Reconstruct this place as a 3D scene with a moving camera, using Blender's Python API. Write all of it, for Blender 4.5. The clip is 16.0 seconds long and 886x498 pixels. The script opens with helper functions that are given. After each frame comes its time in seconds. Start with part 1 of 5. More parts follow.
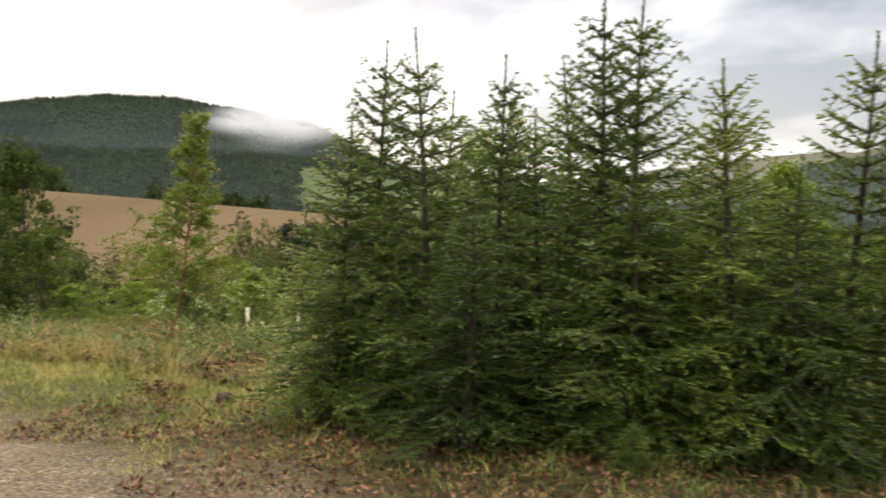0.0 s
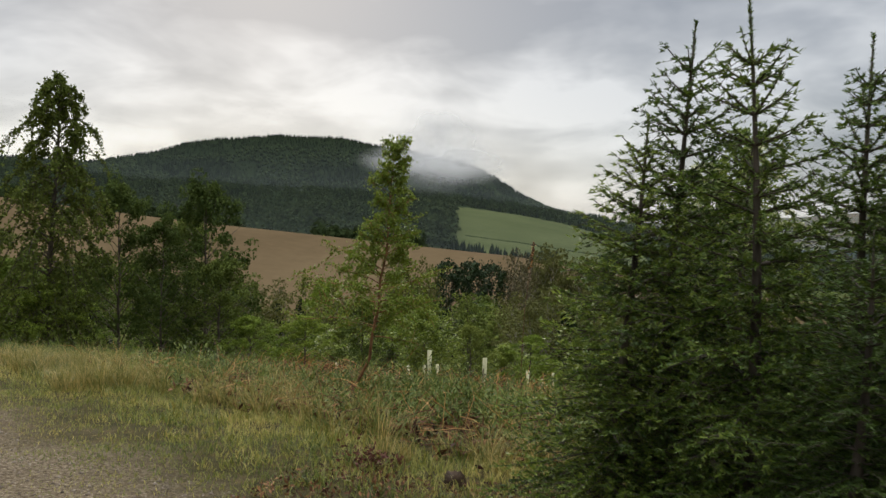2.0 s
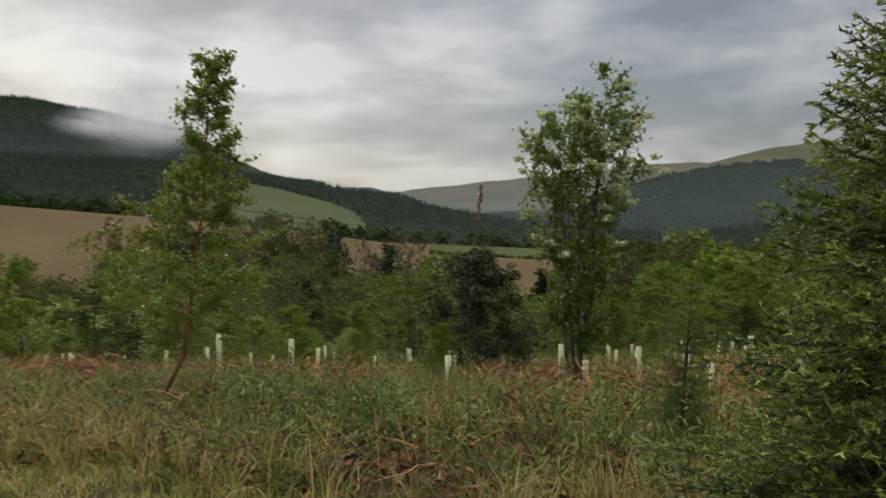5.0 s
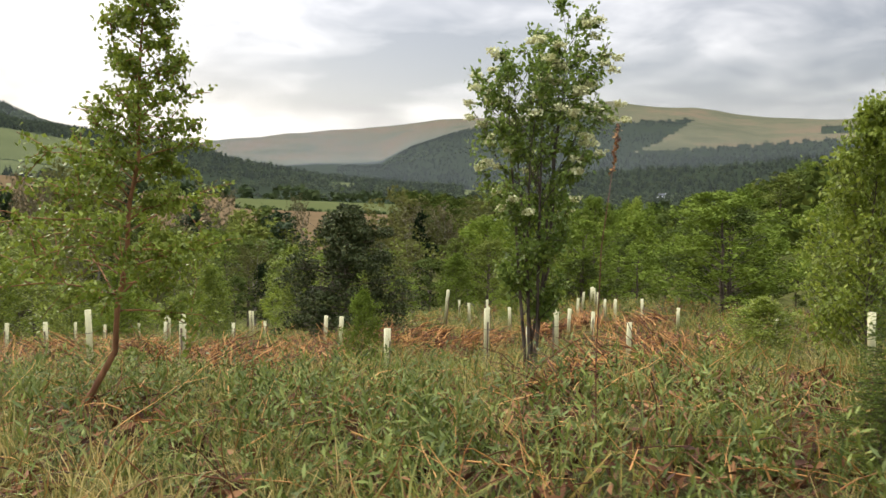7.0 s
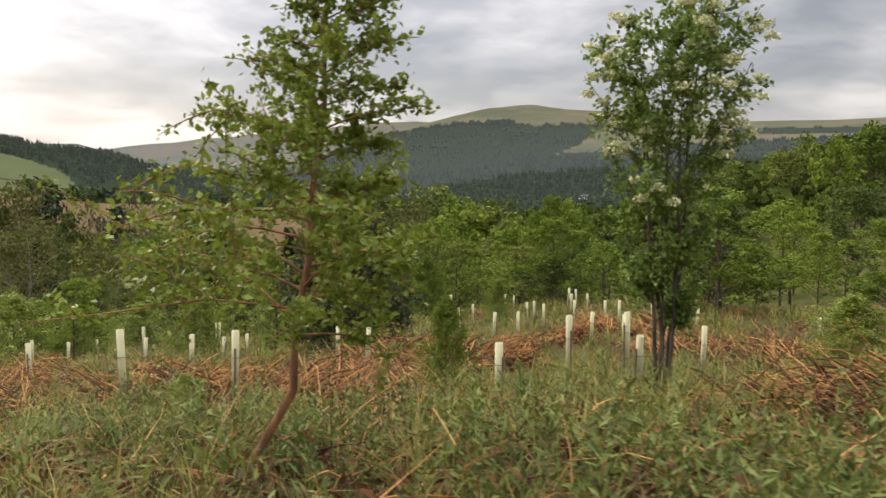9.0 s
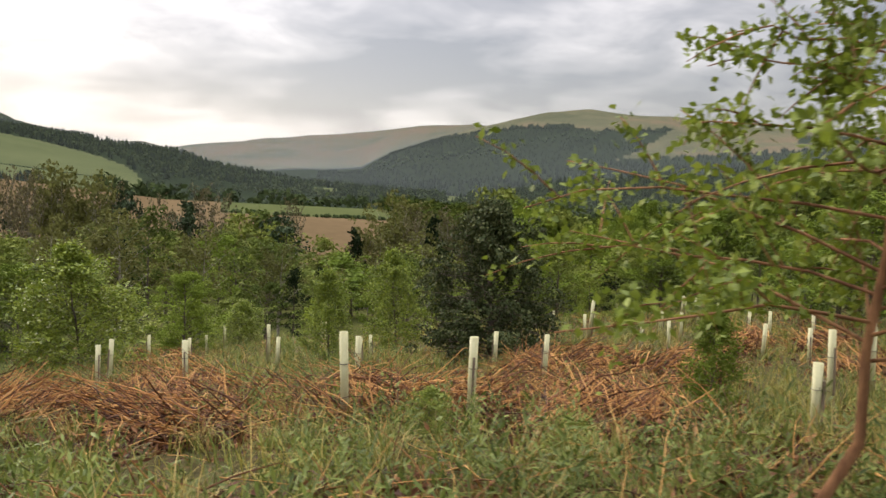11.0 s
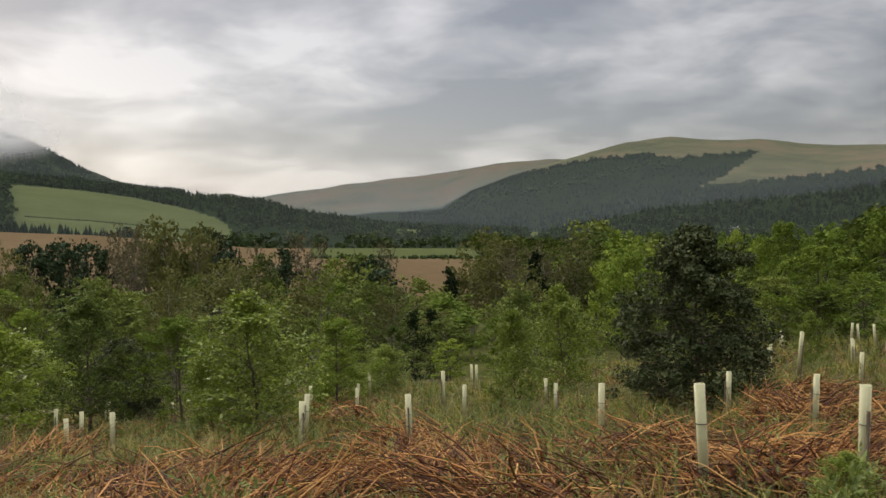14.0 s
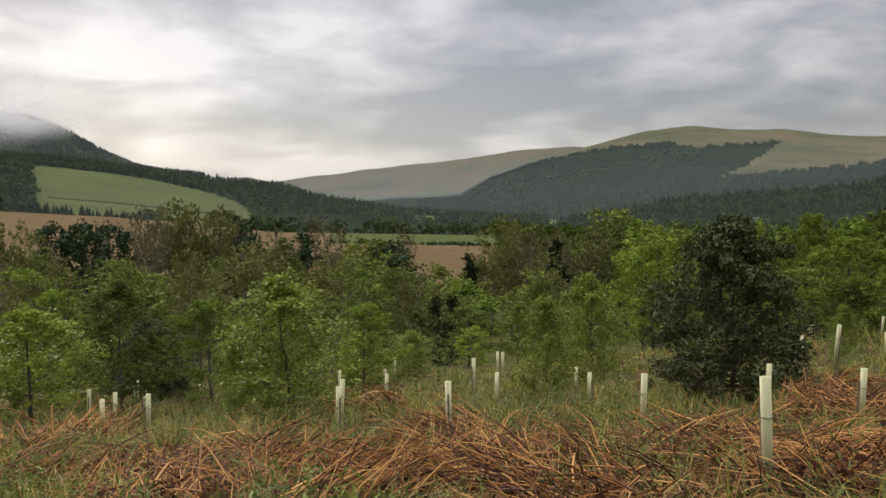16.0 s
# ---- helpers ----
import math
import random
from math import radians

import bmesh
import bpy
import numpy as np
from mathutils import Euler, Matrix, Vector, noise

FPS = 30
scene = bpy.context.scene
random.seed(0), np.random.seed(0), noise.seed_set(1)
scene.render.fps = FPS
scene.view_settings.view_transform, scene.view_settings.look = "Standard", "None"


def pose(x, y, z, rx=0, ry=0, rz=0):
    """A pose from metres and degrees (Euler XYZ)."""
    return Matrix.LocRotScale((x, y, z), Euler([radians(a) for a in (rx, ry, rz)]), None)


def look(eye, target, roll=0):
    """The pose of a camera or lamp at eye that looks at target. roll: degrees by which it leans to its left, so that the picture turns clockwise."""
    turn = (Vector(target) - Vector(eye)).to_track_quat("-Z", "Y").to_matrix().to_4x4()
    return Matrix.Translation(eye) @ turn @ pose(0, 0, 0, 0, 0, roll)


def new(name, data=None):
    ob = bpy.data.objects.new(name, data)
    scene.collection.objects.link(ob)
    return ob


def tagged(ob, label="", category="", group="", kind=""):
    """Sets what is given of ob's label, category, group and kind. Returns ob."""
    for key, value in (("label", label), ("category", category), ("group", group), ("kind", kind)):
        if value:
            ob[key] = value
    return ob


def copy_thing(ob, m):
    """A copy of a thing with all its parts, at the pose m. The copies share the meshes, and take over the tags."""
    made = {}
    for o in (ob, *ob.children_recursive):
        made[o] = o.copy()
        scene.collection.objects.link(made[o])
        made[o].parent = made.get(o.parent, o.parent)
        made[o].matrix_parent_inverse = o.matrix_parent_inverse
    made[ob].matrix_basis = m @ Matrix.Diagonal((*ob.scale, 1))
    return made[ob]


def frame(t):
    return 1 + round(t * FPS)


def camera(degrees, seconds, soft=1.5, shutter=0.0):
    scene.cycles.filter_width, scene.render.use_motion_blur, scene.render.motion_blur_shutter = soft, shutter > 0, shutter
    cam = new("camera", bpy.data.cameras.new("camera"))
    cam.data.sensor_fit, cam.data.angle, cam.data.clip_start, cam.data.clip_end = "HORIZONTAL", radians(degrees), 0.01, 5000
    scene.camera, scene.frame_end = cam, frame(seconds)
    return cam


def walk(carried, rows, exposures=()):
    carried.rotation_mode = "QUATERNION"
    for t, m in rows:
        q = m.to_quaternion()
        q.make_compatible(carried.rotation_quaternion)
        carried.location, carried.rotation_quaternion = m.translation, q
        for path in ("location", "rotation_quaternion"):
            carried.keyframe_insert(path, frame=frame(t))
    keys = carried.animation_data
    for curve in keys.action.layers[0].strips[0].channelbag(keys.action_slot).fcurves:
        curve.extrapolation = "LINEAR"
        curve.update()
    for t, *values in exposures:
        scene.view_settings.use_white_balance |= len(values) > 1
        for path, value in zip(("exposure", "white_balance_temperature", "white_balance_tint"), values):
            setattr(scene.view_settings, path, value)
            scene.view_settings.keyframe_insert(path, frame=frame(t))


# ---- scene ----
cam = camera(55.7, 16.0, soft=1.5, shutter=0.3)
walk(cam, [
    (0.0, pose(0.000, 0.000, 0.000, 86.52, -0.19, 6.87)),
    (0.5, pose(-0.354, 0.389, -0.013, 86.91, -0.43, 14.72)),
    (1.0, pose(-0.707, 0.798, -0.032, 88.53, -0.11, 20.61)),
    (1.5, pose(-1.012, 1.158, -0.054, 89.08, -0.04, 20.11)),
    (2.0, pose(-1.308, 1.597, -0.082, 89.11, -1.39, 17.34)),
    (2.5, pose(-1.696, 2.017, -0.132, 89.51, -0.76, 17.75)),
    (3.0, pose(-2.049, 2.428, -0.178, 89.51, -0.01, 18.61)),
    (3.5, pose(-2.458, 2.859, -0.187, 89.69, 0.33, 18.59)),
    (4.0, pose(-2.885, 3.295, -0.219, 89.49, 0.26, 15.29)),
    (4.5, pose(-3.307, 3.739, -0.253, 88.56, -0.18, 7.72)),
    (5.0, pose(-3.641, 4.204, -0.298, 87.04, -0.26, -1.84)),
    (5.2, pose(-3.766, 4.398, -0.314, 86.50, -0.91, -4.33)),
    (7.3, pose(-5.728, 6.561, -0.374, 83.94, -0.76, -18.02)),
    (7.5, pose(-5.903, 6.790, -0.397, 84.35, -0.91, -20.35)),
    (8.0, pose(-6.351, 7.399, -0.470, 85.07, -1.19, -22.69)),
    (8.5, pose(-6.851, 8.034, -0.547, 84.03, -0.21, -21.34)),
    (9.0, pose(-7.237, 8.668, -0.608, 84.27, -0.19, -20.42)),
    (9.5, pose(-7.707, 9.274, -0.679, 84.92, -1.16, -19.60)),
    (10.0, pose(-8.176, 9.872, -0.755, 84.66, -1.10, -17.72)),
    (10.2, pose(-8.348, 10.098, -0.782, 84.63, -1.38, -17.24)),
    (12.3, pose(-10.079, 12.328, -1.045, 84.12, 0.26, -14.81)),
    (12.5, pose(-10.199, 12.468, -1.056, 84.15, 0.49, -14.44)),
    (13.0, pose(-10.532, 12.761, -1.077, 84.74, 0.75, -13.82)),
    (13.5, pose(-10.872, 13.028, -1.068, 85.61, 1.11, -12.65)),
    (14.0, pose(-11.168, 13.292, -1.074, 87.05, 1.78, -11.19)),
    (14.5, pose(-11.410, 13.369, -1.067, 87.06, 1.94, -10.47)),
    (15.0, pose(-11.561, 13.422, -1.060, 86.84, 1.71, -9.87)),
    (15.5, pose(-11.570, 13.463, -1.064, 86.38, 1.34, -9.38)),
    (16.0, pose(-11.537, 13.496, -1.077, 86.16, 1.02, -9.95)),
], exposures=[(0.0, 0.68, 6900, 15), (0.5, 0.58, 6900, 15), (1.1, -0.02, 6700, 12), (1.6, -0.25, 6500, 10), (2.6, -0.12, 6500, 10), (3.5, -0.12, 6500, 10), (5.0, -0.36, 6600, 10), (7.4, 0.72, 6800, 15), (8.5, 0.44, 6900, 16), (9.5, 0.42, 6900, 17), (12.5, 0.45, 6900, 16), (13.1, 0.38, 6900, 16), (14.0, -0.08, 6800, 14), (16.0, 0.03, 6800, 14)])

# ---------------------------------------------------------------- world and sun
SUN_AZ, SUN_EL = -30.0, 27.0            # degrees: clockwise from +y, above the horizon


def build_world():
    world = bpy.data.worlds.new("overcast_sky")
    scene.world = world
    world.use_nodes = True
    nt = world.node_tree
    nt.nodes.clear()
    N, L = nt.nodes.new, nt.links.new

    def math_node(op, a, b=None, clamp=False):
        n = N("ShaderNodeMath")
        n.operation, n.use_clamp = op, clamp
        for i, s in enumerate((a, b)):
            if s is None:
                continue
            if isinstance(s, (int, float)):
                n.inputs[i].default_value = s
            else:
                L(s, n.inputs[i])
        return n.outputs[0]

    out, bg = N("ShaderNodeOutputWorld"), N("ShaderNodeBackground")
    tc, sep = N("ShaderNodeTexCoord"), N("ShaderNodeSeparateXYZ")
    L(tc.outputs["Generated"], sep.inputs[0])
    x, y, z = sep.outputs
    # cloud deck: the direction meets a flat layer overhead
    zz = math_node("ADD", math_node("MAXIMUM", z, 0.0), 0.24)
    comb = N("ShaderNodeCombineXYZ")
    L(math_node("DIVIDE", x, zz), comb.inputs[0])
    L(math_node("DIVIDE", y, zz), comb.inputs[1])

    def fbm(scale, detail, rough, offset, warp):
        mp = N("ShaderNodeMapping")
        mp.inputs["Location"].default_value = offset
        L(comb.outputs[0], mp.inputs[0])
        n = N("ShaderNodeTexNoise")
        n.inputs["Scale"].default_value, n.inputs["Detail"].default_value = scale, detail
        n.inputs["Roughness"].default_value, n.inputs["Distortion"].default_value = rough, warp
        L(mp.outputs[0], n.inputs["Vector"])
        return n.outputs["Fac"]

    big = fbm(0.95, 3.5, 0.5, (3.1, 1.7, 0.0), 0.4)
    small = fbm(2.6, 4.0, 0.55, (7.3, 2.2, 0.0), 0.3)
    cover = math_node("ADD", math_node("ADD", math_node("MULTIPLY", big, 0.55), math_node("MULTIPLY", small, 0.40)), 0.025)
    # thin dark streaks lying along the horizon
    band = N("ShaderNodeMapping")
    band.inputs["Scale"].default_value = (1.0, 1.0, 6.5)
    L(tc.outputs["Generated"], band.inputs[0])
    streak = N("ShaderNodeTexNoise")
    streak.inputs["Scale"].default_value, streak.inputs["Detail"].default_value, streak.inputs["Roughness"].default_value = 1.7, 3.0, 0.45
    L(band.outputs[0], streak.inputs["Vector"])
    cover = math_node("ADD", cover, math_node("MULTIPLY", math_node("SUBTRACT", streak.outputs["Fac"], 0.5), 0.26))
    # the larger masses of cloud and the thin places between: bearing, height, half-widths, weight
    sway = N("ShaderNodeTexNoise")
    sway.inputs["Scale"].default_value, sway.inputs["Detail"].default_value = 5.0, 4.0
    L(tc.outputs["Generated"], sway.inputs["Vector"])
    shift = N("ShaderNodeVectorMath")
    shift.operation = "MULTIPLY_ADD"
    L(sway.outputs["Color"], shift.inputs[0])
    shift.inputs[1].default_value, shift.inputs[2].default_value = (0.22, 0.22, 0.10), (-0.11, -0.11, -0.05)
    bent = N("ShaderNodeVectorMath")
    L(tc.outputs["Generated"], bent.inputs[0])
    L(shift.outputs[0], bent.inputs[1])
    for az, el, wide, high, weight in (
            (-23, 15.5, 15, 5, 0.18), (-9, 14.5, 11, 4, 0.11), (-20, 9.5, 5, 0.8, 0.05), (-44, 9, 13, 7, -0.09), (-8, 7, 10, 4.5, -0.07),
            (11, 10, 10, 3.5, 0.025), (30, 11.5, 10, 3, 0.055), (17, 5.8, 12, 1.6, 0.06), (43, 5.5, 12, 1.8, 0.025), (3, 2.8, 18, 1.8, -0.08)):
        a, b = radians(az), radians(el)
        off, size, dist = N("ShaderNodeVectorMath"), N("ShaderNodeVectorMath"), N("ShaderNodeVectorMath")
        off.operation, size.operation, dist.operation = "SUBTRACT", "MULTIPLY", "LENGTH"
        L(bent.outputs[0], off.inputs[0])
        off.inputs[1].default_value = (math.sin(a) * math.cos(b), math.cos(a) * math.cos(b), math.sin(b))
        L(off.outputs[0], size.inputs[0])
        size.inputs[1].default_value = (1 / radians(wide), 1 / radians(wide), 1 / radians(high))
        L(size.outputs[0], dist.inputs[0])
        fade = N("ShaderNodeMapRange")
        fade.interpolation_type = "SMOOTHSTEP"
        L(dist.outputs["Value"], fade.inputs[0])
        for q, v in ((1, 0.2), (2, 1.5), (3, weight), (4, 0.0)):
            fade.inputs[q].default_value = v
        cover = math_node("ADD", cover, fade.outputs[0])
    ramp = N("ShaderNodeValToRGB")
    e = ramp.color_ramp.elements
    e[0].position, e[0].color = 0.42, (0.76, 0.77, 0.78, 1)
    e[1].position, e[1].color = 0.595, (0.27, 0.29, 0.325, 1)
    m = e.new(0.51)
    m.color = (0.45, 0.465, 0.49, 1)
    L(cover, ramp.inputs[0])
    # thin cloud before the hidden sun, and the clear strip at the horizon
    s = Vector((math.sin(radians(SUN_AZ)) * math.cos(radians(SUN_EL)), math.cos(radians(SUN_AZ)) * math.cos(radians(SUN_EL)), math.sin(radians(SUN_EL))))
    dot = N("ShaderNodeVectorMath")
    dot.operation = "DOT_PRODUCT"
    L(tc.outputs["Generated"], dot.inputs[0])
    dot.inputs[1].default_value = s
    near_sun = math_node("POWER", math_node("MAXIMUM", dot.outputs["Value"], 0.0), 3.0)
    horizon = math_node("POWER", math_node("SUBTRACT", 1.0, math_node("ABSOLUTE", z), clamp=True), 16.0)
    glow = math_node("ADD", math_node("MULTIPLY", near_sun, 0.03), math_node("MULTIPLY", horizon, math_node("ADD", math_node("MULTIPLY", near_sun, 0.4), 0.06)))
    shade = N("ShaderNodeMapRange")
    L(dot.outputs["Value"], shade.inputs[0])
    for i, v in ((1, 0.35), (2, 1.0), (3, 0.72), (4, 0.92)):
        shade.inputs[i].default_value = v
    deck = N("ShaderNodeVectorMath")
    deck.operation = "SCALE"
    L(ramp.outputs[0], deck.inputs[0])
    L(shade.outputs[0], deck.inputs["Scale"])
    tint = N("ShaderNodeMix")
    tint.data_type, tint.blend_type = "RGBA", "ADD"
    tint.inputs["Factor"].default_value = 1.0
    L(deck.outputs[0], tint.inputs[6])
    warm = N("ShaderNodeMix")
    warm.data_type = "RGBA"
    warm.inputs[6].default_value, warm.inputs[7].default_value = (0, 0, 0, 1), (1.0, 0.98, 0.93, 1)
    L(glow, warm.inputs[0])
    L(warm.outputs[2], tint.inputs[7])
    sky = N("ShaderNodeTexSky")
    sky.sky_type, sky.sun_disc = "NISHITA", False
    sky.sun_elevation, sky.sun_rotation = radians(SUN_EL), radians(SUN_AZ)
    mix = N("ShaderNodeMix")
    mix.data_type = "RGBA"
    mix.inputs[0].default_value = 0.025
    L(tint.outputs[2], mix.inputs[6])
    L(sky.outputs[0], mix.inputs[7])
    L(mix.outputs[2], bg.inputs[0])
    # an overcast sky is brightest overhead
    lift = N("ShaderNodeMapRange")
    lift.interpolation_type = "SMOOTHSTEP"
    L(z, lift.inputs[0])
    for i, v in ((1, 0.36), (2, 0.95), (3, 0.95), (4, 5.6)):
        lift.inputs[i].default_value = v
    L(lift.outputs[0], bg.inputs[1])
    L(bg.outputs[0], out.inputs[0])

    lamp = bpy.data.lights.new("sun", "SUN")
    lamp.energy, lamp.angle, lamp.color = 2.0, radians(14), (1.0, 0.93, 0.80)
    ob = new("sun", lamp)
    ob.matrix_world = look(s * 300, (0, 0, 0))


build_world()


# ---------------------------------------------------------------- materials
def material(name, build, rough=0.8, spec=0.25, translucent=0.0):
    """A principled material; build(N, L, mat) returns the colour socket and, if any, a height socket with its strength."""
    mat = bpy.data.materials.new(name)
    mat.use_nodes = True
    nt = mat.node_tree
    N, L = nt.nodes.new, nt.links.new
    bsdf = nt.nodes["Principled BSDF"]
    bsdf.inputs["Roughness"].default_value = rough
    bsdf.inputs["Specular IOR Level"].default_value = spec
    col, height, strength, dist = (list(build(N, L)) + [None, 0.0, 0.02])[:4]
    L(col, bsdf.inputs["Base Color"])
    if height is not None:
        b = N("ShaderNodeBump")
        b.inputs["Strength"].default_value, b.inputs["Distance"].default_value = strength, dist
        L(height, b.inputs["Height"])
        L(b.outputs[0], bsdf.inputs["Normal"])
    if translucent:
        tr, mx = N("ShaderNodeBsdfTranslucent"), N("ShaderNodeMixShader")
        L(col, tr.inputs[0])
        mx.inputs[0].default_value = translucent
        L(bsdf.outputs[0], mx.inputs[1])
        L(tr.outputs[0], mx.inputs[2])
        L(mx.outputs[0], nt.nodes["Material Output"].inputs[0])
    return mat


def noise_fac(N, L, scale, detail=4.0, rough=0.6, coord="Object", stretch=None):
    tc, n = N("ShaderNodeTexCoord"), N("ShaderNodeTexNoise")
    n.inputs["Scale"].default_value, n.inputs["Detail"].default_value, n.inputs["Roughness"].default_value = scale, detail, rough
    src = tc.outputs[coord]
    if stretch:
        mp = N("ShaderNodeMapping")
        mp.inputs["Scale"].default_value = stretch
        L(src, mp.inputs[0])
        src = mp.outputs[0]
    L(src, n.inputs["Vector"])
    return n.outputs["Fac"]


def ramp(N, L, fac, *stops):
    r = N("ShaderNodeValToRGB")
    e = r.color_ramp.elements
    while len(e) < len(stops):
        e.new(0.5)
    for el, (p, c) in zip(e, stops):
        el.position, el.color = p, (*c, 1)
    L(fac, r.inputs[0])
    return r.outputs[0]


def mixed(N, L, fac, a, b, blend="MIX"):
    m = N("ShaderNodeMix")
    m.data_type, m.blend_type = "RGBA", blend
    if isinstance(fac, (int, float)):
        m.inputs[0].default_value = fac
    else:
        L(fac, m.inputs[0])
    for i, s in ((6, a), (7, b)):
        if isinstance(s, tuple):
            m.inputs[i].default_value = (*s, 1)
        else:
            L(s, m.inputs[i])
    return m.outputs[2]


def maths(N, L, op, a, b, clamp=False):
    n = N("ShaderNodeMath")
    n.operation, n.use_clamp = op, clamp
    for i, s in enumerate((a, b)):
        if isinstance(s, (int, float)):
            n.inputs[i].default_value = s
        else:
            L(s, n.inputs[i])
    return n.outputs[0]


def leafy(name, *stops, translucent=0.3, rough=0.6, patch=0.6, spec=0.3, own=0.15, lumps=0.4):
    """Leaves: colour varies leaf by leaf, clump by clump and plant by plant."""
    def build(N, L):
        geo, info = N("ShaderNodeNewGeometry"), N("ShaderNodeObjectInfo")
        n = noise_fac(N, L, patch, 3.0, 0.6)
        if lumps > 0.4:
            n = maths(N, L, "ADD", maths(N, L, "MULTIPLY", n, 2.2), -0.6, True)
        f = maths(N, L, "ADD", maths(N, L, "MULTIPLY", geo.outputs["Random Per Island"], 1.0 - lumps - own), maths(N, L, "MULTIPLY", n, lumps))
        f = maths(N, L, "ADD", f, maths(N, L, "MULTIPLY", info.outputs["Random"], own))
        return [ramp(N, L, f, *stops)]
    return material(name, build, rough, spec, translucent)


def barky(name, a, b, scale=9.0):
    def build(N, L):
        n = noise_fac(N, L, scale, 5.0, 0.65, stretch=(1, 1, 0.25))
        return [ramp(N, L, n, (0.35, a), (0.65, b)), n, 0.7, 0.02]
    return material(name, build, 0.9, 0.15)


def near_ground(N, L):
    tc, sep = N("ShaderNodeTexCoord"), N("ShaderNodeSeparateXYZ")
    L(tc.outputs["Object"], sep.inputs[0])
    x, y = sep.outputs[0], sep.outputs[1]
    edge = maths(N, L, "ADD", maths(N, L, "MULTIPLY", x, 0.5), maths(N, L, "MULTIPLY", y, 0.86))
    wob = noise_fac(N, L, 0.9, 5.0, 0.65)
    edge = maths(N, L, "ADD", edge, maths(N, L, "MULTIPLY", wob, 2.6))
    grit, stone = noise_fac(N, L, 34.0, 6.0, 0.75), N("ShaderNodeTexVoronoi")
    L(tc.outputs["Object"], stone.inputs["Vector"])
    stone.inputs["Scale"].default_value = 26.0
    damp = noise_fac(N, L, 0.55, 3.0, 0.5)
    gravel = mixed(N, L, maths(N, L, "ADD", maths(N, L, "MULTIPLY", damp, 3.0), -1.35, True), ramp(N, L, grit, (0.34, (0.09, 0.068, 0.042)), (0.5, (0.27, 0.21, 0.135)), (0.64, (0.48, 0.41, 0.29))), (0.165, 0.125, 0.080))
    gravel = mixed(N, L, 0.8, gravel, ramp(N, L, stone.outputs["Distance"], (0.05, (0.75, 0.74, 0.72)), (0.6, (0.2, 0.19, 0.18))), "SOFT_LIGHT")
    soil = ramp(N, L, noise_fac(N, L, 7.0, 6.0, 0.7), (0.3, (0.030, 0.030, 0.010)), (0.55, (0.085, 0.07, 0.024)), (0.75, (0.20, 0.13, 0.052)))
    f = N("ShaderNodeMapRange")
    L(edge, f.inputs[0])
    f.inputs[1].default_value, f.inputs[2].default_value = 4.2, 5.3
    hgt = maths(N, L, "ADD", maths(N, L, "MULTIPLY", stone.outputs["Distance"], -0.5), grit)
    back = N("ShaderNodeMapRange")
    L(edge, back.inputs[0])
    back.inputs[1].default_value, back.inputs[2].default_value, back.inputs[3].default_value, back.inputs[4].default_value = -2.6, -1.6, 1.0, 0.0
    return [mixed(N, L, maths(N, L, "MAXIMUM", f.outputs[0], back.outputs[0]), gravel, soil), hgt, 1.0, 0.05]


def two_tone(scale, *stops, detail=6.0, bump=0.0, stretch=None, dist=0.3):
    def build(N, L):
        n = noise_fac(N, L, scale, detail, 0.62, stretch=stretch)
        n2 = noise_fac(N, L, scale * 9.0, 3.0, 0.6)
        f = maths(N, L, "ADD", maths(N, L, "MULTIPLY", n, 0.7), maths(N, L, "MULTIPLY", n2, 0.3))
        return [ramp(N, L, f, *stops), n2, bump, dist]
    return build


def moor(N, L):
    """Rough grass on the nearer hill, heather on the farthest."""
    tc, ln, far = N("ShaderNodeTexCoord"), N("ShaderNodeVectorMath"), N("ShaderNodeMapRange")
    ln.operation = "LENGTH"
    L(tc.outputs["Object"], ln.inputs[0])
    L(ln.outputs["Value"], far.inputs[0])
    far.inputs[1].default_value, far.inputs[2].default_value = 2750, 3000
    n = maths(N, L, "ADD", maths(N, L, "MULTIPLY", noise_fac(N, L, 0.004, 6.0, 0.62), 0.7), maths(N, L, "MULTIPLY", noise_fac(N, L, 0.03, 4.0, 0.6), 0.3))
    grass = ramp(N, L, n, (0.40, (0.064, 0.068, 0.034)), (0.52, (0.092, 0.089, 0.046)), (0.62, (0.125, 0.092, 0.052)))
    heather = ramp(N, L, n, (0.38, (0.050, 0.058, 0.024)), (0.50, (0.086, 0.074, 0.034)), (0.62, (0.112, 0.074, 0.036)))
    return [mixed(N, L, far.outputs[0], grass, heather)]


M_NEAR = material("verge_soil_and_gravel", near_ground, 0.95, 0.08)
M_SCRUB = material("scrub_floor", two_tone(0.12, (0.35, (0.030, 0.040, 0.012)), (0.6, (0.085, 0.085, 0.028)), bump=0.5), 1.0, 0.0)
M_PLOUGH = material("ploughed_earth", two_tone(0.02, (0.3, (0.092, 0.064, 0.034)), (0.7, (0.145, 0.104, 0.057)), bump=0.3, stretch=(1, 0.25, 1)), 1.0, 0.0)
M_PASTURE = material("pasture_grass", two_tone(0.012, (0.3, (0.056, 0.069, 0.026)), (0.7, (0.090, 0.103, 0.042)), bump=0.2), 1.0, 0.0)
M_FOREST = material("forest_floor", two_tone(0.02, (0.3, (0.012, 0.019, 0.008)), (0.7, (0.020, 0.029, 0.0115)), bump=0.5), 1.0, 0.0)
M_MOOR = material("moor_grass", moor, 1.0, 0.0)
M_NEEDLE = leafy("spruce_needles", (0.15, (0.022, 0.043, 0.009)), (0.46, (0.084, 0.134, 0.018)), (0.8, (0.30, 0.36, 0.055)), translucent=0.25, rough=0.5, patch=1.4, own=0.3)
